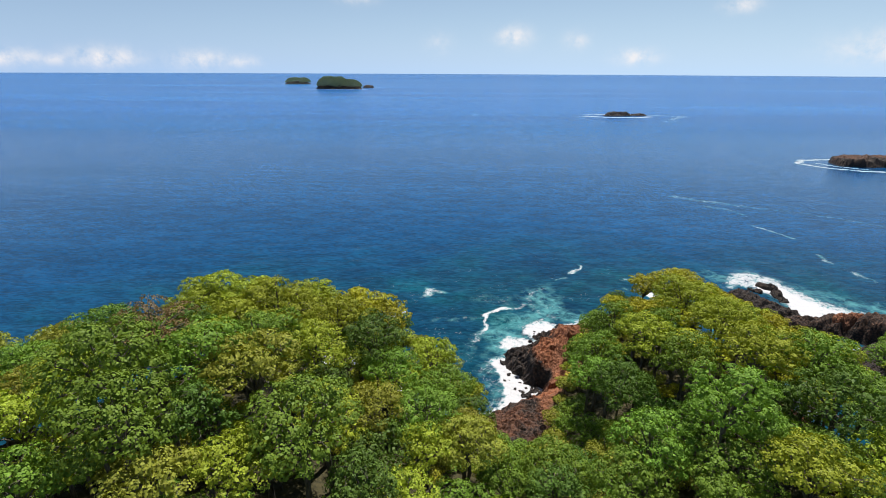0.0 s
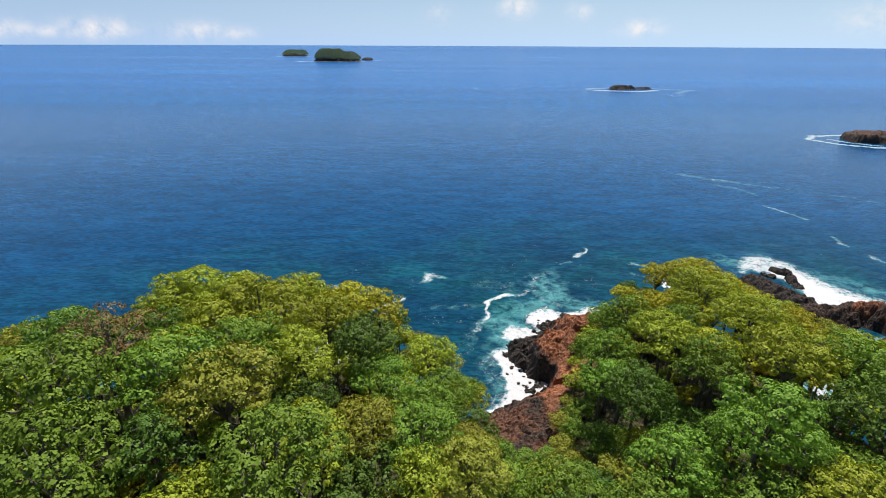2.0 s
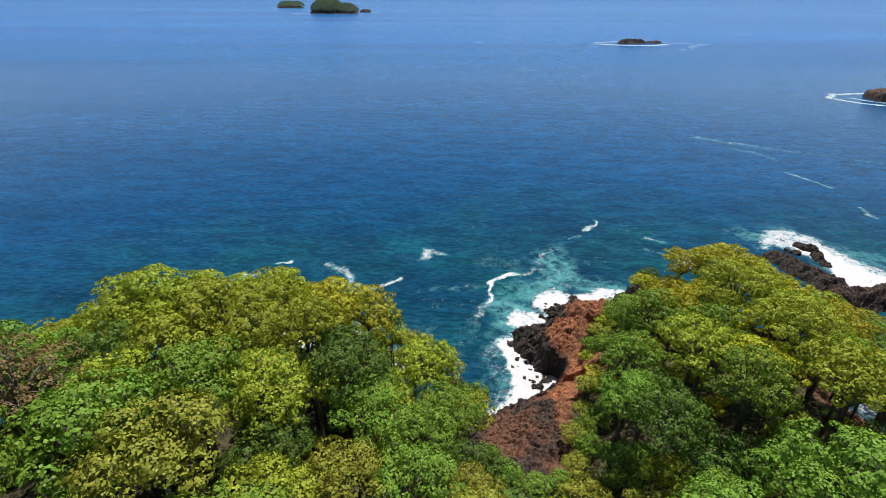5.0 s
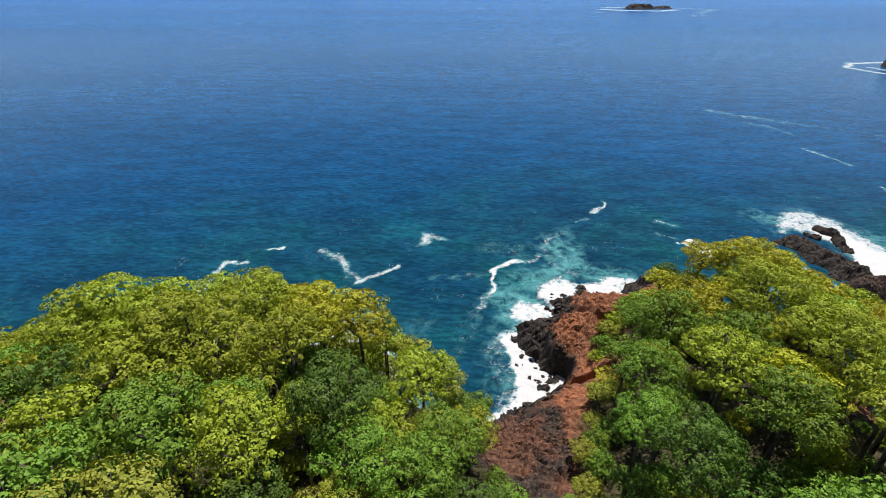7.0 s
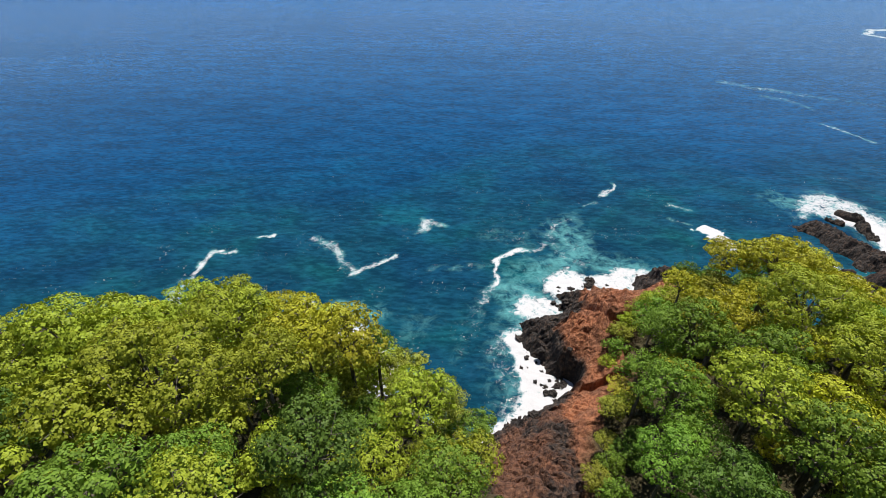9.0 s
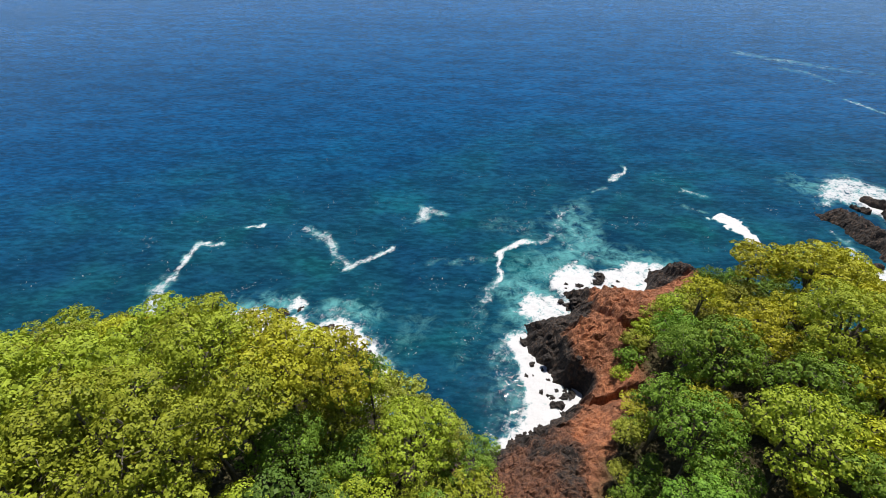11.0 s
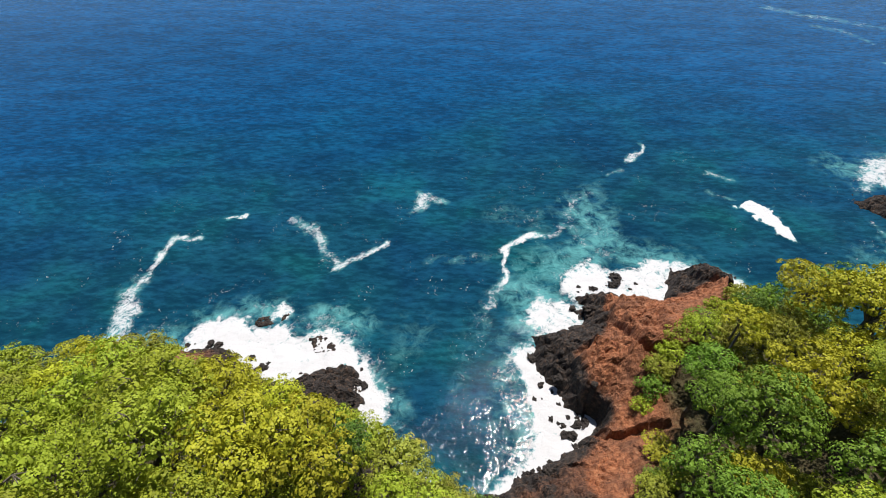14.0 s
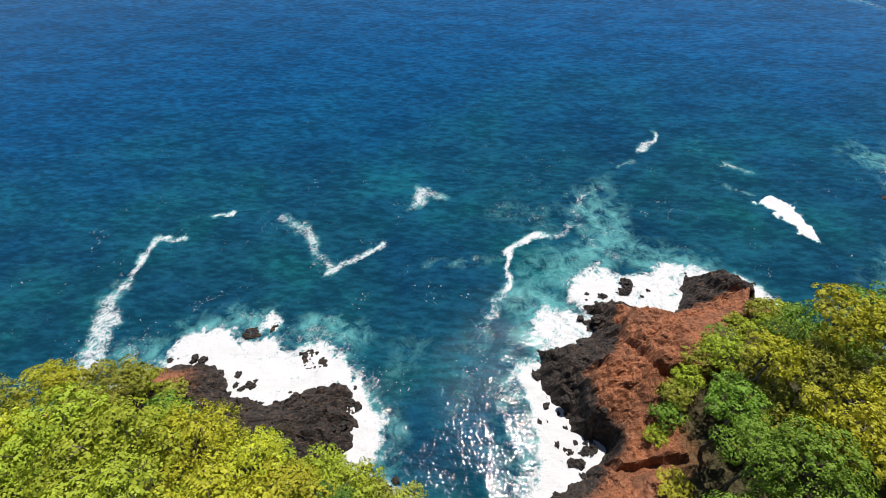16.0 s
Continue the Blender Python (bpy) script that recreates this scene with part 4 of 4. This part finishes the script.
def tree_kind(kind, seed, lobes=12, lobe=0.42, flat=0.7, tall=1.0, skirt=0.45, tufts=130, leaves=34, tuft=0.52, leaf=0.25, inner=0.12):
    """A crown of leafy lobes over a dome, hanging down to a skirt, and the branches that carry it. Its top stands at 1 crown radius times tall."""
    r = random.Random(seed)
    blobs = []
    for k in range(lobes):
        t, u = 2.399963 * k + r.uniform(-0.5, 0.5), (k + 0.5) / lobes
        el = math.asin(max(-skirt, min(1, 1 - (1 + skirt) * u + r.uniform(-0.1, 0.1))))
        size = CROWN * lobe * r.uniform(0.72, 1.2)
        rad = (CROWN - size * 0.8) * r.uniform(0.86, 1.1)
        c = (rad * math.cos(el) * math.cos(t), rad * math.cos(el) * math.sin(t), CROWN * tall * (0.12 + 0.62 * math.sin(el)) * r.uniform(0.85, 1.12))
        blobs.append((c, (size, size * r.uniform(0.85, 1.1), size * flat)))
    blobs.append(((0, 0, CROWN * 0.15 * tall), (CROWN * 0.5, CROWN * 0.5, CROWN * 0.36 * tall)))
    v, f = leaf_cloud(blobs, tufts, leaves, tuft, leaf, seed, flat, inner)
    v[:, 2] += CROWN * tall - np.sort(v[:, 2])[-60]
    me = bpy.data.meshes.new("crown")
    me.vertices.add(len(v))
    me.vertices.foreach_set("co", v.astype(np.float32).ravel())
    me.loops.add(f.size)
    me.loops.foreach_set("vertex_index", f.ravel())
    me.polygons.add(len(f))
    me.polygons.foreach_set("loop_start", np.arange(0, f.size, 4))
    me.update(calc_edges=True)
    me.materials.append(LEAVES[kind])
    lv, lf = [], []
    for c, b in blobs[:-1]:
        mid = Vector((c[0] * 0.42, c[1] * 0.42, c[2] * 0.45 - 0.2))
        limb(lv, lf, (0, 0, -1.9), mid, 0.16, 0.09)
        limb(lv, lf, mid, Vector(c), 0.09, 0.04)
        for _ in range(3):
            tip = Vector(c) + Vector((r.uniform(-1, 1), r.uniform(-1, 1), r.uniform(-0.2, 0.8))) * b[0] * 0.8
            limb(lv, lf, Vector(c), tip, 0.04, 0.015, 4)
    return me, raw("branchwork", lv, lf, BARK), CROWN * tall


def trunk_mesh(seed):
    r, v, f = random.Random(seed), [], []
    at, rad = Vector((0, 0, 0)), 0.36
    for k in range(4):
        to = Vector((r.uniform(-0.25, 0.25), r.uniform(-0.25, 0.25), (k + 1) / 4))
        limb(v, f, at, to, rad, rad * 0.8, 7)
        at, rad = to, rad * 0.8
    return raw("trunk", v, f, BARK)


# lobes, lobe size, flatness, height, skirt, how many tufts
SHAPES = {
    "golden": (17, 0.33, 0.5, 0.8, 0.15, 150),
    "lime": (16, 0.35, 0.58, 0.95, 0.25, 155),
    "green": (15, 0.37, 0.7, 1.05, 0.3, 155),
    "deep": (13, 0.39, 0.75, 1.1, 0.35, 150),
    "olive": (18, 0.31, 0.55, 0.85, 0.2, 160),
    "dry": (18, 0.3, 0.55, 0.9, 0.3, 130),
}


def crowns(kind, seed, count, share, leaves, tuft, leaf, inner=0.12):
    a, b, c, d, e, f = SHAPES[kind]
    return [tree_kind(kind, seed + 10 * list(SHAPES).index(kind) + i, a, b, c, d, e, int(f * share), leaves, tuft, leaf, inner) for i in range(count)]


GREAT = {k: crowns(k, 400, 2, 1.5, 52 if k != "dry" else 28, 0.4, 0.142, 0.1 if k != "dry" else 0.0) for k in SHAPES}
KINDS = {k: crowns(k, 100, 3, 0.95, 36 if k != "dry" else 22, 0.5, 0.205, 0.1 if k != "dry" else 0.0) for k in SHAPES}
SMALL = {k: crowns(k, 200, 2, 0.55, 34, 0.66, 0.28) for k in SHAPES}
SHRUBS = {k: crowns(k, 300, 2, 0.36, 30, 0.84, 0.4) for k in ("lime", "olive", "green", "golden")}
FAR = {k: crowns(k, 340, 1, 0.3, 15, 0.95, 0.62) for k in SHAPES}
TRUNKS = [trunk_mesh(s) for s in range(4)]
WORDS = {
    "golden": "broad tree with sunlit yellow-green leaves on the headland",
    "lime": "spreading tree with bright lime-green layered leaves",
    "green": "leafy green forest tree with a rounded crown",
    "deep": "dense dark green forest tree with a rounded crown",
    "olive": "low olive-green tree with fine dull leaves",
    "dry": "half-bare dry tree with brown leaves and pale twigs",
}
pick = random.Random(9)
STANDING, MASS = [], []


# tree-top ceilings fitted to the camera's skyline: by x (across) and y (down)
SKYLINE_WEST = ((-56, -46, -38, -30, -22, -14, -6, 2), (44, 56, 62, 66, 70, 74, 78),
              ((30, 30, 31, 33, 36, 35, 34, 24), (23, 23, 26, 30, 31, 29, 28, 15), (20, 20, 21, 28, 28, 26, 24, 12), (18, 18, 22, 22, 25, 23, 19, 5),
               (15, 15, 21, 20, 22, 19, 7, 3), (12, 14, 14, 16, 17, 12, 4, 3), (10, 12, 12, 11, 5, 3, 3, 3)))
SKYLINE_EAST = ((12, 16, 20, 24, 28, 34, 40, 46, 52, 60), (44, 56, 62, 68, 74, 80, 86),
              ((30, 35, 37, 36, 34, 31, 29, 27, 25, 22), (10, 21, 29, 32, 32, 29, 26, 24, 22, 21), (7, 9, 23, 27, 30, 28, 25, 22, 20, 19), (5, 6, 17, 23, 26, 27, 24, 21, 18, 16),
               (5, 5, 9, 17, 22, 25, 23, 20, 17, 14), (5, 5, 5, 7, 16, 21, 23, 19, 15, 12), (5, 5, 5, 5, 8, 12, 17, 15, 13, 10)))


def skyline_cap(x, y):
    xs, ys, rows = SKYLINE_WEST if x < 7 else SKYLINE_EAST
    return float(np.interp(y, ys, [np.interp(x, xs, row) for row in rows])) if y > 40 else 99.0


def tree(kind, x, y, top, radius, name="tree", kinds=KINDS):
    top = min(top + 0.4, skyline_cap(x, y) + 0.7) if name == "tree" and kinds is KINDS else min(top, skyline_cap(x, y) + 0.6)
    base = float(land_height(np.array([x]), np.array([y]), False)[0])
    base = max(base, 0.5)
    s = radius / CROWN
    if kinds is KINDS:
        kinds = GREAT if radius > 4.3 else SMALL if radius < 2.7 else KINDS
    crown_mesh, limb_mesh, high = pick.choice(kinds[kind])
    foot = top - high * s
    squash = 1.0
    if foot < base + 1.2:
        squash = max(0.45, (top - base - 1.0) / (high * s))
        foot = top - high * s * squash
    turn = pick.uniform(0, 360)
    if kinds is FAR:
        MASS.append((kind, crown_mesh, pose(x, y, foot, 0, 0, turn) @ Matrix.Diagonal((s, s, s * squash, 1))))
        STANDING.append((x, y, top, radius))
        return None
    thing = new(name)
    thing.matrix_world = pose(x, y, base - 0.3, 0, 0, turn)
    for part_name, me in (("crown", crown_mesh), ("branchwork", limb_mesh)):
        ob = new(part_name, me)
        ob.parent = thing
        ob.matrix_local = pose(0, 0, foot - base + 0.3) @ Matrix.Diagonal((s, s, s * squash, 1))
    stem = new("trunk", pick.choice(TRUNKS))
    stem.parent = thing
    stem.matrix_local = Matrix.Diagonal((s, s, max(0.8, foot - base - 0.9 * s), 1))
    STANDING.append((x, y, top, radius))
    if name == "shrub":
        return tagged(thing, {"olive": "dull olive shrub at the edge of the bare rock"}.get(kind, "low leafy green shrub at the edge of the woods"), "shrub", "headland shrubs")
    return tagged(thing, WORDS[kind], "tree", "headland trees")


# the western headland: x, y, top of the crown, radius
for kind, x, y, top, radius in (
        ("lime", -25.5, 55.5, 32.2, 5.6), ("lime", -19.5, 53.0, 31.5, 5.0), ("lime", -29.0, 54.5, 30.5, 4.4), ("lime", -22.0, 50.0, 30.5, 4.2),
        ("lime", -17.8, 62.0, 27.3, 3.6), ("lime", -20.5, 66.0, 26.2, 4.2), ("lime", -25.8, 68.2, 24.6, 3.8), ("lime", -32.5, 66.0, 20.4, 3.0),
        ("golden", -12.0, 61.5, 26.0, 4.0), ("golden", -8.5, 62.6, 25.2, 3.8), ("lime", -13.5, 56.5, 27.2, 3.6)):
    tree(kind, x, y, top, radius)
for kind, x, y, top, radius in (
        ("deep", -6.2, 64.6, 24.6, 1.5), ("lime", -2.0, 59.5, 22.6, 3.4), ("olive", -0.6, 61.6, 17.0, 2.8), ("golden", -16.5, 67.8, 21.8, 3.2), ("golden", -12.4, 66.8, 20.8, 2.8),
        ("lime", -6.6, 66.0, 17.6, 2.4), ("lime", -12.8, 43.6, 30.8, 3.4), ("deep", -7.6, 48.3, 29.3, 3.4), ("green", -14.5, 47.0, 28.6, 3.0), ("olive", -6.6, 39.0, 26.6, 3.0),
        ("green", -5.6, 44.8, 27.2, 3.0), ("green", 0.5, 51.0, 21.0, 3.4)):
    tree(kind, x, y, top, radius)
for kind, x, y, top, radius in (
        ("green", 2.0, 59.6, 16.6, 2.6), ("lime", 2.8, 56.2, 16.6, 2.6), ("olive", 1.0, 64.4, 12.0, 2.2), ("olive", -3.6, 64.6, 17.2, 2.6), ("olive", -2.6, 67.4, 10.5, 2.0),
        ("green", 4.0, 62.8, 11.5, 1.7), ("lime", -6.4, 69.0, 12.0, 2.2), ("lime", -9.4, 69.4, 13.0, 2.2), ("lime", -14.0, 69.6, 14.5, 2.4), ("olive", -18.5, 72.0, 14.5, 2.4), ("lime", -15.0, 64.0, 21.0, 3.0), ("lime", -10.2, 65.4, 18.5, 2.8)):
    tree(kind, x, y, top, radius)
for kind, x, y, top, radius in (
        ("dry", -25.3, 39.0, 35.4, 3.4), ("olive", -15.5, 35.5, 33.6, 3.8), ("green", -20.0, 37.0, 34.4, 4.0), ("green", -24.5, 31.8, 37.2, 4.2), ("green", -10.2, 30.0, 33.4, 4.2),
        ("green", -20.8, 27.2, 35.6, 3.8), ("green", -17.0, 43.0, 32.6, 3.8), ("deep", -31.0, 42.5, 34.0, 3.6), ("green", -37.0, 48.0, 30.0, 4.0), ("olive", 2.2, 36.5, 25.0, 3.2),
        ("green", -2.0, 39.5, 26.0, 3.4)):
    tree(kind, x, y, top, radius)
for kind, x, y, top, radius in (
        ("lime", -8.6, 66.2, 13.6, 2.6), ("lime", -10.6, 67.8, 13.0, 2.4), ("green", -33.0, 46.5, 29.5, 3.6), ("green", -29.5, 44.0, 30.5, 3.4), ("green", -36.0, 54.0, 25.0, 3.6), ("deep", -27.0, 47.0, 30.5, 3.4), ("lime", -9.4, 60.4, 17.0, 3.0), ("green", -7.2, 57.6, 18.0, 3.0), ("lime", -11.6, 62.6, 18.0, 2.8), ("lime", -5.0, 61.4, 14.5, 2.6), ("green", -14.6, 58.6, 22.4, 2.9), ("lime", -17.2, 58.2, 24.0, 3.0), ("green", -11.0, 57.4, 22.0, 2.8), ("green", 17.6, 50.2, 14.6, 2.8), ("lime", 20.6, 46.6, 17.0, 2.9), ("olive", 13.2, 46.8, 13.4, 2.5), ("green", 22.6, 43.4, 19.0, 3.0),
        ("lime", 29.0, 82.6, 11.0, 2.2), ("olive", 31.0, 80.0, 12.4, 2.4), ("green", 27.6, 77.4, 12.0, 2.4), ("olive", 29.6, 75.0, 14.0, 2.6), ("lime", 33.6, 83.6, 12.4, 2.4), ("green", 36.5, 84.6, 13.4, 2.4)):
    tree(kind, x, y, top, radius)
# the eastern headland
for kind, x, y, top, radius in (
        ("golden", 38.0, 76.5, 23.9, 4.2), ("golden", 34.5, 80.2, 20.8, 3.3), ("deep", 29.8, 79.8, 20.2, 1.7), ("golden", 28.8, 78.0, 17.8, 2.3), ("lime", 34.5, 66.8, 26.2, 4.6),
        ("golden", 30.0, 70.5, 20.6, 3.8), ("golden", 36.0, 72.5, 20.4, 3.6), ("lime", 35.5, 58.0, 27.2, 4.4), ("olive", 32.5, 77.0, 17.8, 3.0), ("green", 23.6, 69.2, 18.8, 3.0),
        ("green", 21.0, 60.0, 20.6, 3.4)):
    tree(kind, x, y, top, radius)
for kind, x, y, top, radius in (
        ("lime", 25.5, 57.0, 24.8, 3.8), ("green", 28.0, 51.5, 25.4, 3.8), ("green", 17.6, 53.0, 21.4, 3.0), ("deep", 19.8, 49.0, 23.4, 3.4), ("green", 25.5, 67.5, 21.6, 3.6),
        ("green", 24.6, 73.8, 16.8, 2.4), ("green", 20.2, 64.4, 17.6, 2.6), ("lime", 34.0, 48.5, 28.3, 4.2), ("green", 41.0, 49.0, 27.4, 4.0), ("green", 25.5, 38.5, 29.6, 4.2)):
    tree(kind, x, y, top, radius)
for kind, x, y, top, radius in (
        ("green", 19.0, 38.0, 24.8, 3.8), ("green", 24.0, 33.8, 25.0, 3.6), ("lime", 28.5, 31.5, 27.4, 3.8), ("deep", 37.0, 40.5, 27.8, 4.0), ("olive", 17.2, 43.0, 16.8, 2.6),
        ("deep", 35.0, 43.8, 23.8, 3.4), ("lime", 37.6, 62.5, 25.0, 3.6), ("green", 29.5, 61.5, 23.6, 3.6), ("olive", 47.0, 56.0, 22.0, 3.0), ("green", 41.5, 66.0, 22.5, 3.6)):
    tree(kind, x, y, top, radius)
# its eastern flank, and the bank beyond the narrow inlet
for kind, x, y, top, radius in (
        ("golden", 45.0, 81.0, 19.2, 3.8), ("lime", 49.5, 83.5, 15.6, 3.2), ("golden", 45.5, 74.0, 20.0, 3.8), ("green", 55.0, 82.5, 12.6, 3.4), ("olive", 61.6, 76.0, 12.6, 3.8),
        ("lime", 52.5, 75.0, 17.0, 3.6), ("golden", 49.0, 68.0, 19.6, 3.8), ("green", 57.0, 70.5, 15.2, 3.4), ("lime", 54.5, 62.5, 19.0, 3.6), ("green", 77.0, 76.0, 10.0, 3.4),
        ("green", 82.5, 80.0, 10.4, 3.6), ("lime", 74.0, 69.0, 11.0, 3.4), ("olive", 88.5, 84.0, 9.6, 3.2), ("green", 41.5, 84.0, 17.2, 3.2)):
    tree(kind, x, y, top, radius)
KEY = np.array(STANDING)


def canopy(x, y):
    w = 1 / ((KEY[:, 0] - x) ** 2 + (KEY[:, 1] - y) ** 2 + 4) ** 1.5
    return float((w * KEY[:, 2]).sum() / w.sum())


def bare(x, y):
    """Where no tree stands: the open rock along the water and the gully between the headlands."""
    d = float(inland(np.array([x]), np.array([y]))[0])
    if (-27 < x < -5 and y > 72.5) or (-35 < x <= -27 and y > 79):
        return True
    return d < 4.0 or bool(inside(np.array([x]), np.array([y]), OPEN)[()][0])


def plant(count, x0, x1, y0, y1, small, large, gap, depth, kinds_at, seed, low_growth=False, meshes=KINDS):
    """Fills a stretch of the plan with trees (or with shrubs) where there is room."""
    filler = random.Random(seed)
    for _ in range(count):
        x, y, radius, dip, kind = filler.uniform(x0, x1), filler.uniform(y0, y1), filler.uniform(small, large), filler.uniform(*depth), filler.random()
        if any((x - a) ** 2 + (y - b) ** 2 < (gap * (radius + c)) ** 2 for a, b, _, c in STANDING) or bare(x, y):
            continue
        near = float(line_distance(np.array([x]), np.array([y]), OPEN + OPEN[:1])[0])
        if near < radius * 0.75:
            continue
        low = float(land_height(np.array([x]), np.array([y]), False)[0])
        d = float(inland(np.array([x]), np.array([y]))[0])
        edge = float(line_distance(np.array([x]), np.array([y]), OPEN + OPEN[:1])[0])
        top = low + dip if low_growth else max(canopy(x, y) - dip, low + 3.5)
        top = min(top, low + 3.0 + 0.7 * d, low + 1.8 + 1.2 * edge)
        top = min(top, skyline_cap(x, y) - 0.3)
        if 3.5 < x < 17 and 30 < y < 54:        # tops kept under the camera's sightline down into the gully
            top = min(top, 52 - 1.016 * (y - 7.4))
        if top < low + 1.2:
            continue
        kinds = kinds_at(x, y)
        tree(kinds[int(kind * len(kinds))], x, y, top, radius, "shrub" if low_growth else "tree", meshes)


def wood_kinds(x, y):
    if x < 2:
        return ("lime", "lime", "golden", "olive", "lime") if y > 49 else ("green", "green", "lime", "deep", "olive", "lime")
    return ("golden", "lime", "green", "olive", "lime", "golden") if y > 54 else ("green", "green", "deep", "lime", "green")


def edge_kinds(x, y):
    return ("lime", "olive", "green", "golden") if y > 56 or x < 2 else ("green", "olive", "green", "lime")


for kind, x, y, tall, radius in (("olive", 26.6, 82.6, 2.4, 1.7), ("lime", 25.0, 80.6, 2.6, 1.6), ("olive", 23.6, 79.2, 2.8, 1.7), ("green", 22.6, 77.2, 3.0, 1.7), ("lime", 21.4, 75.6, 2.2, 1.3),
                                 ("olive", 28.6, 84.2, 2.2, 1.6), ("green", 30.6, 86.4, 2.0, 1.5), ("lime", 33.0, 87.6, 2.4, 1.7), ("olive", 36.5, 89.5, 2.6, 1.8), ("lime", 39.5, 90.0, 3.0, 1.8),
                                 ("olive", 14.6, 57.2, 2.6, 1.5), ("green", 15.8, 55.2, 3.0, 1.6), ("olive", 13.8, 52.4, 2.4, 1.5), ("green", 11.6, 49.8, 2.4, 1.6), ("green", 9.0, 48.9, 2.4, 1.7),
                                 ("green", 6.4, 50.4, 2.8, 1.7), ("olive", 14.2, 49.8, 2.6, 1.7), ("green", 16.4, 58.8, 2.6, 1.4), ("olive", 16.8, 61.5, 2.4, 1.2), ("green", 5.2, 53.4, 2.4, 1.4),
                                 ("olive", -29.0, 79.6, 2.4, 1.7), ("lime", -31.5, 80.2, 2.6, 1.8), ("olive", -33.6, 81.0, 2.4, 1.6), ("green", -26.2, 76.8, 2.6, 1.6)):
    tree(kind, x, y, float(land_height(np.array([x]), np.array([y]), False)[0]) + tall, radius, "shrub", SHRUBS)
plant(2700, -50, 64, 23, 86, 2.3, 3.9, 0.6, (0.6, 3.0), wood_kinds, 21)
plant(1500, -45, 50, 40, 92, 0.9, 1.7, 0.55, (1.3, 2.6), edge_kinds, 22, True, SHRUBS)
plant(600, -48, 48, 20, 66, 1.4, 2.3, 0.5, (2.2, 5.0), edge_kinds, 24, True, SHRUBS)
plant(900, -75, 92, -40, 86, 3.2, 5.0, 0.66, (0.5, 3.0), wood_kinds, 23, False, FAR)
# low growth that closes the woods on both flanks
plant(500, -66, -26, 26, 64, 2.4, 3.8, 0.5, (3.0, 6.5), wood_kinds, 25, False, FAR)
plant(300, 36, 64, 26, 78, 2.4, 3.6, 0.5, (3.0, 6.5), wood_kinds, 26, False, FAR)
v_all, f_all, m_all, start = [], [], [], 0
for kind, me, place in MASS:
    co = np.empty(len(me.vertices) * 3, np.float32)
    me.vertices.foreach_get("co", co)
    co = co.reshape(-1, 3) @ np.array(place.to_3x3()).T + np.array(place.translation)
    v_all.append(co)
    f_all.append(np.arange(len(co)).reshape(-1, 4) + start)
    m_all.append(np.full(len(co) // 4, list(SHAPES).index(kind)))
    start += len(co)
v_all, f_all = np.concatenate(v_all), np.concatenate(f_all)
me = bpy.data.meshes.new("forest_canopy")
me.vertices.add(len(v_all))
me.vertices.foreach_set("co", v_all.astype(np.float32).ravel())
me.loops.add(f_all.size)
me.loops.foreach_set("vertex_index", f_all.ravel())
me.polygons.add(len(f_all))
me.polygons.foreach_set("loop_start", np.arange(0, f_all.size, 4))
me.polygons.foreach_set("material_index", np.concatenate(m_all).astype(np.int32))
me.update(calc_edges=True)
for kind in SHAPES:
    me.materials.append(LEAVES[kind])
tagged(new("forest_canopy", me), "dense green forest canopy covering the hill behind", "forest", kind="stuff")
# low trees that fill the gap above the cove's western bank
for kind, x, y, tall, radius in (("lime", -10.6, 63.6, 5.2, 2.7), ("green", -9.0, 61.2, 5.0, 2.6), ("lime", -12.6, 65.2, 4.6, 2.2)):
    tree(kind, x, y, float(land_height(np.array([x]), np.array([y]), False)[0]) + tall, radius)
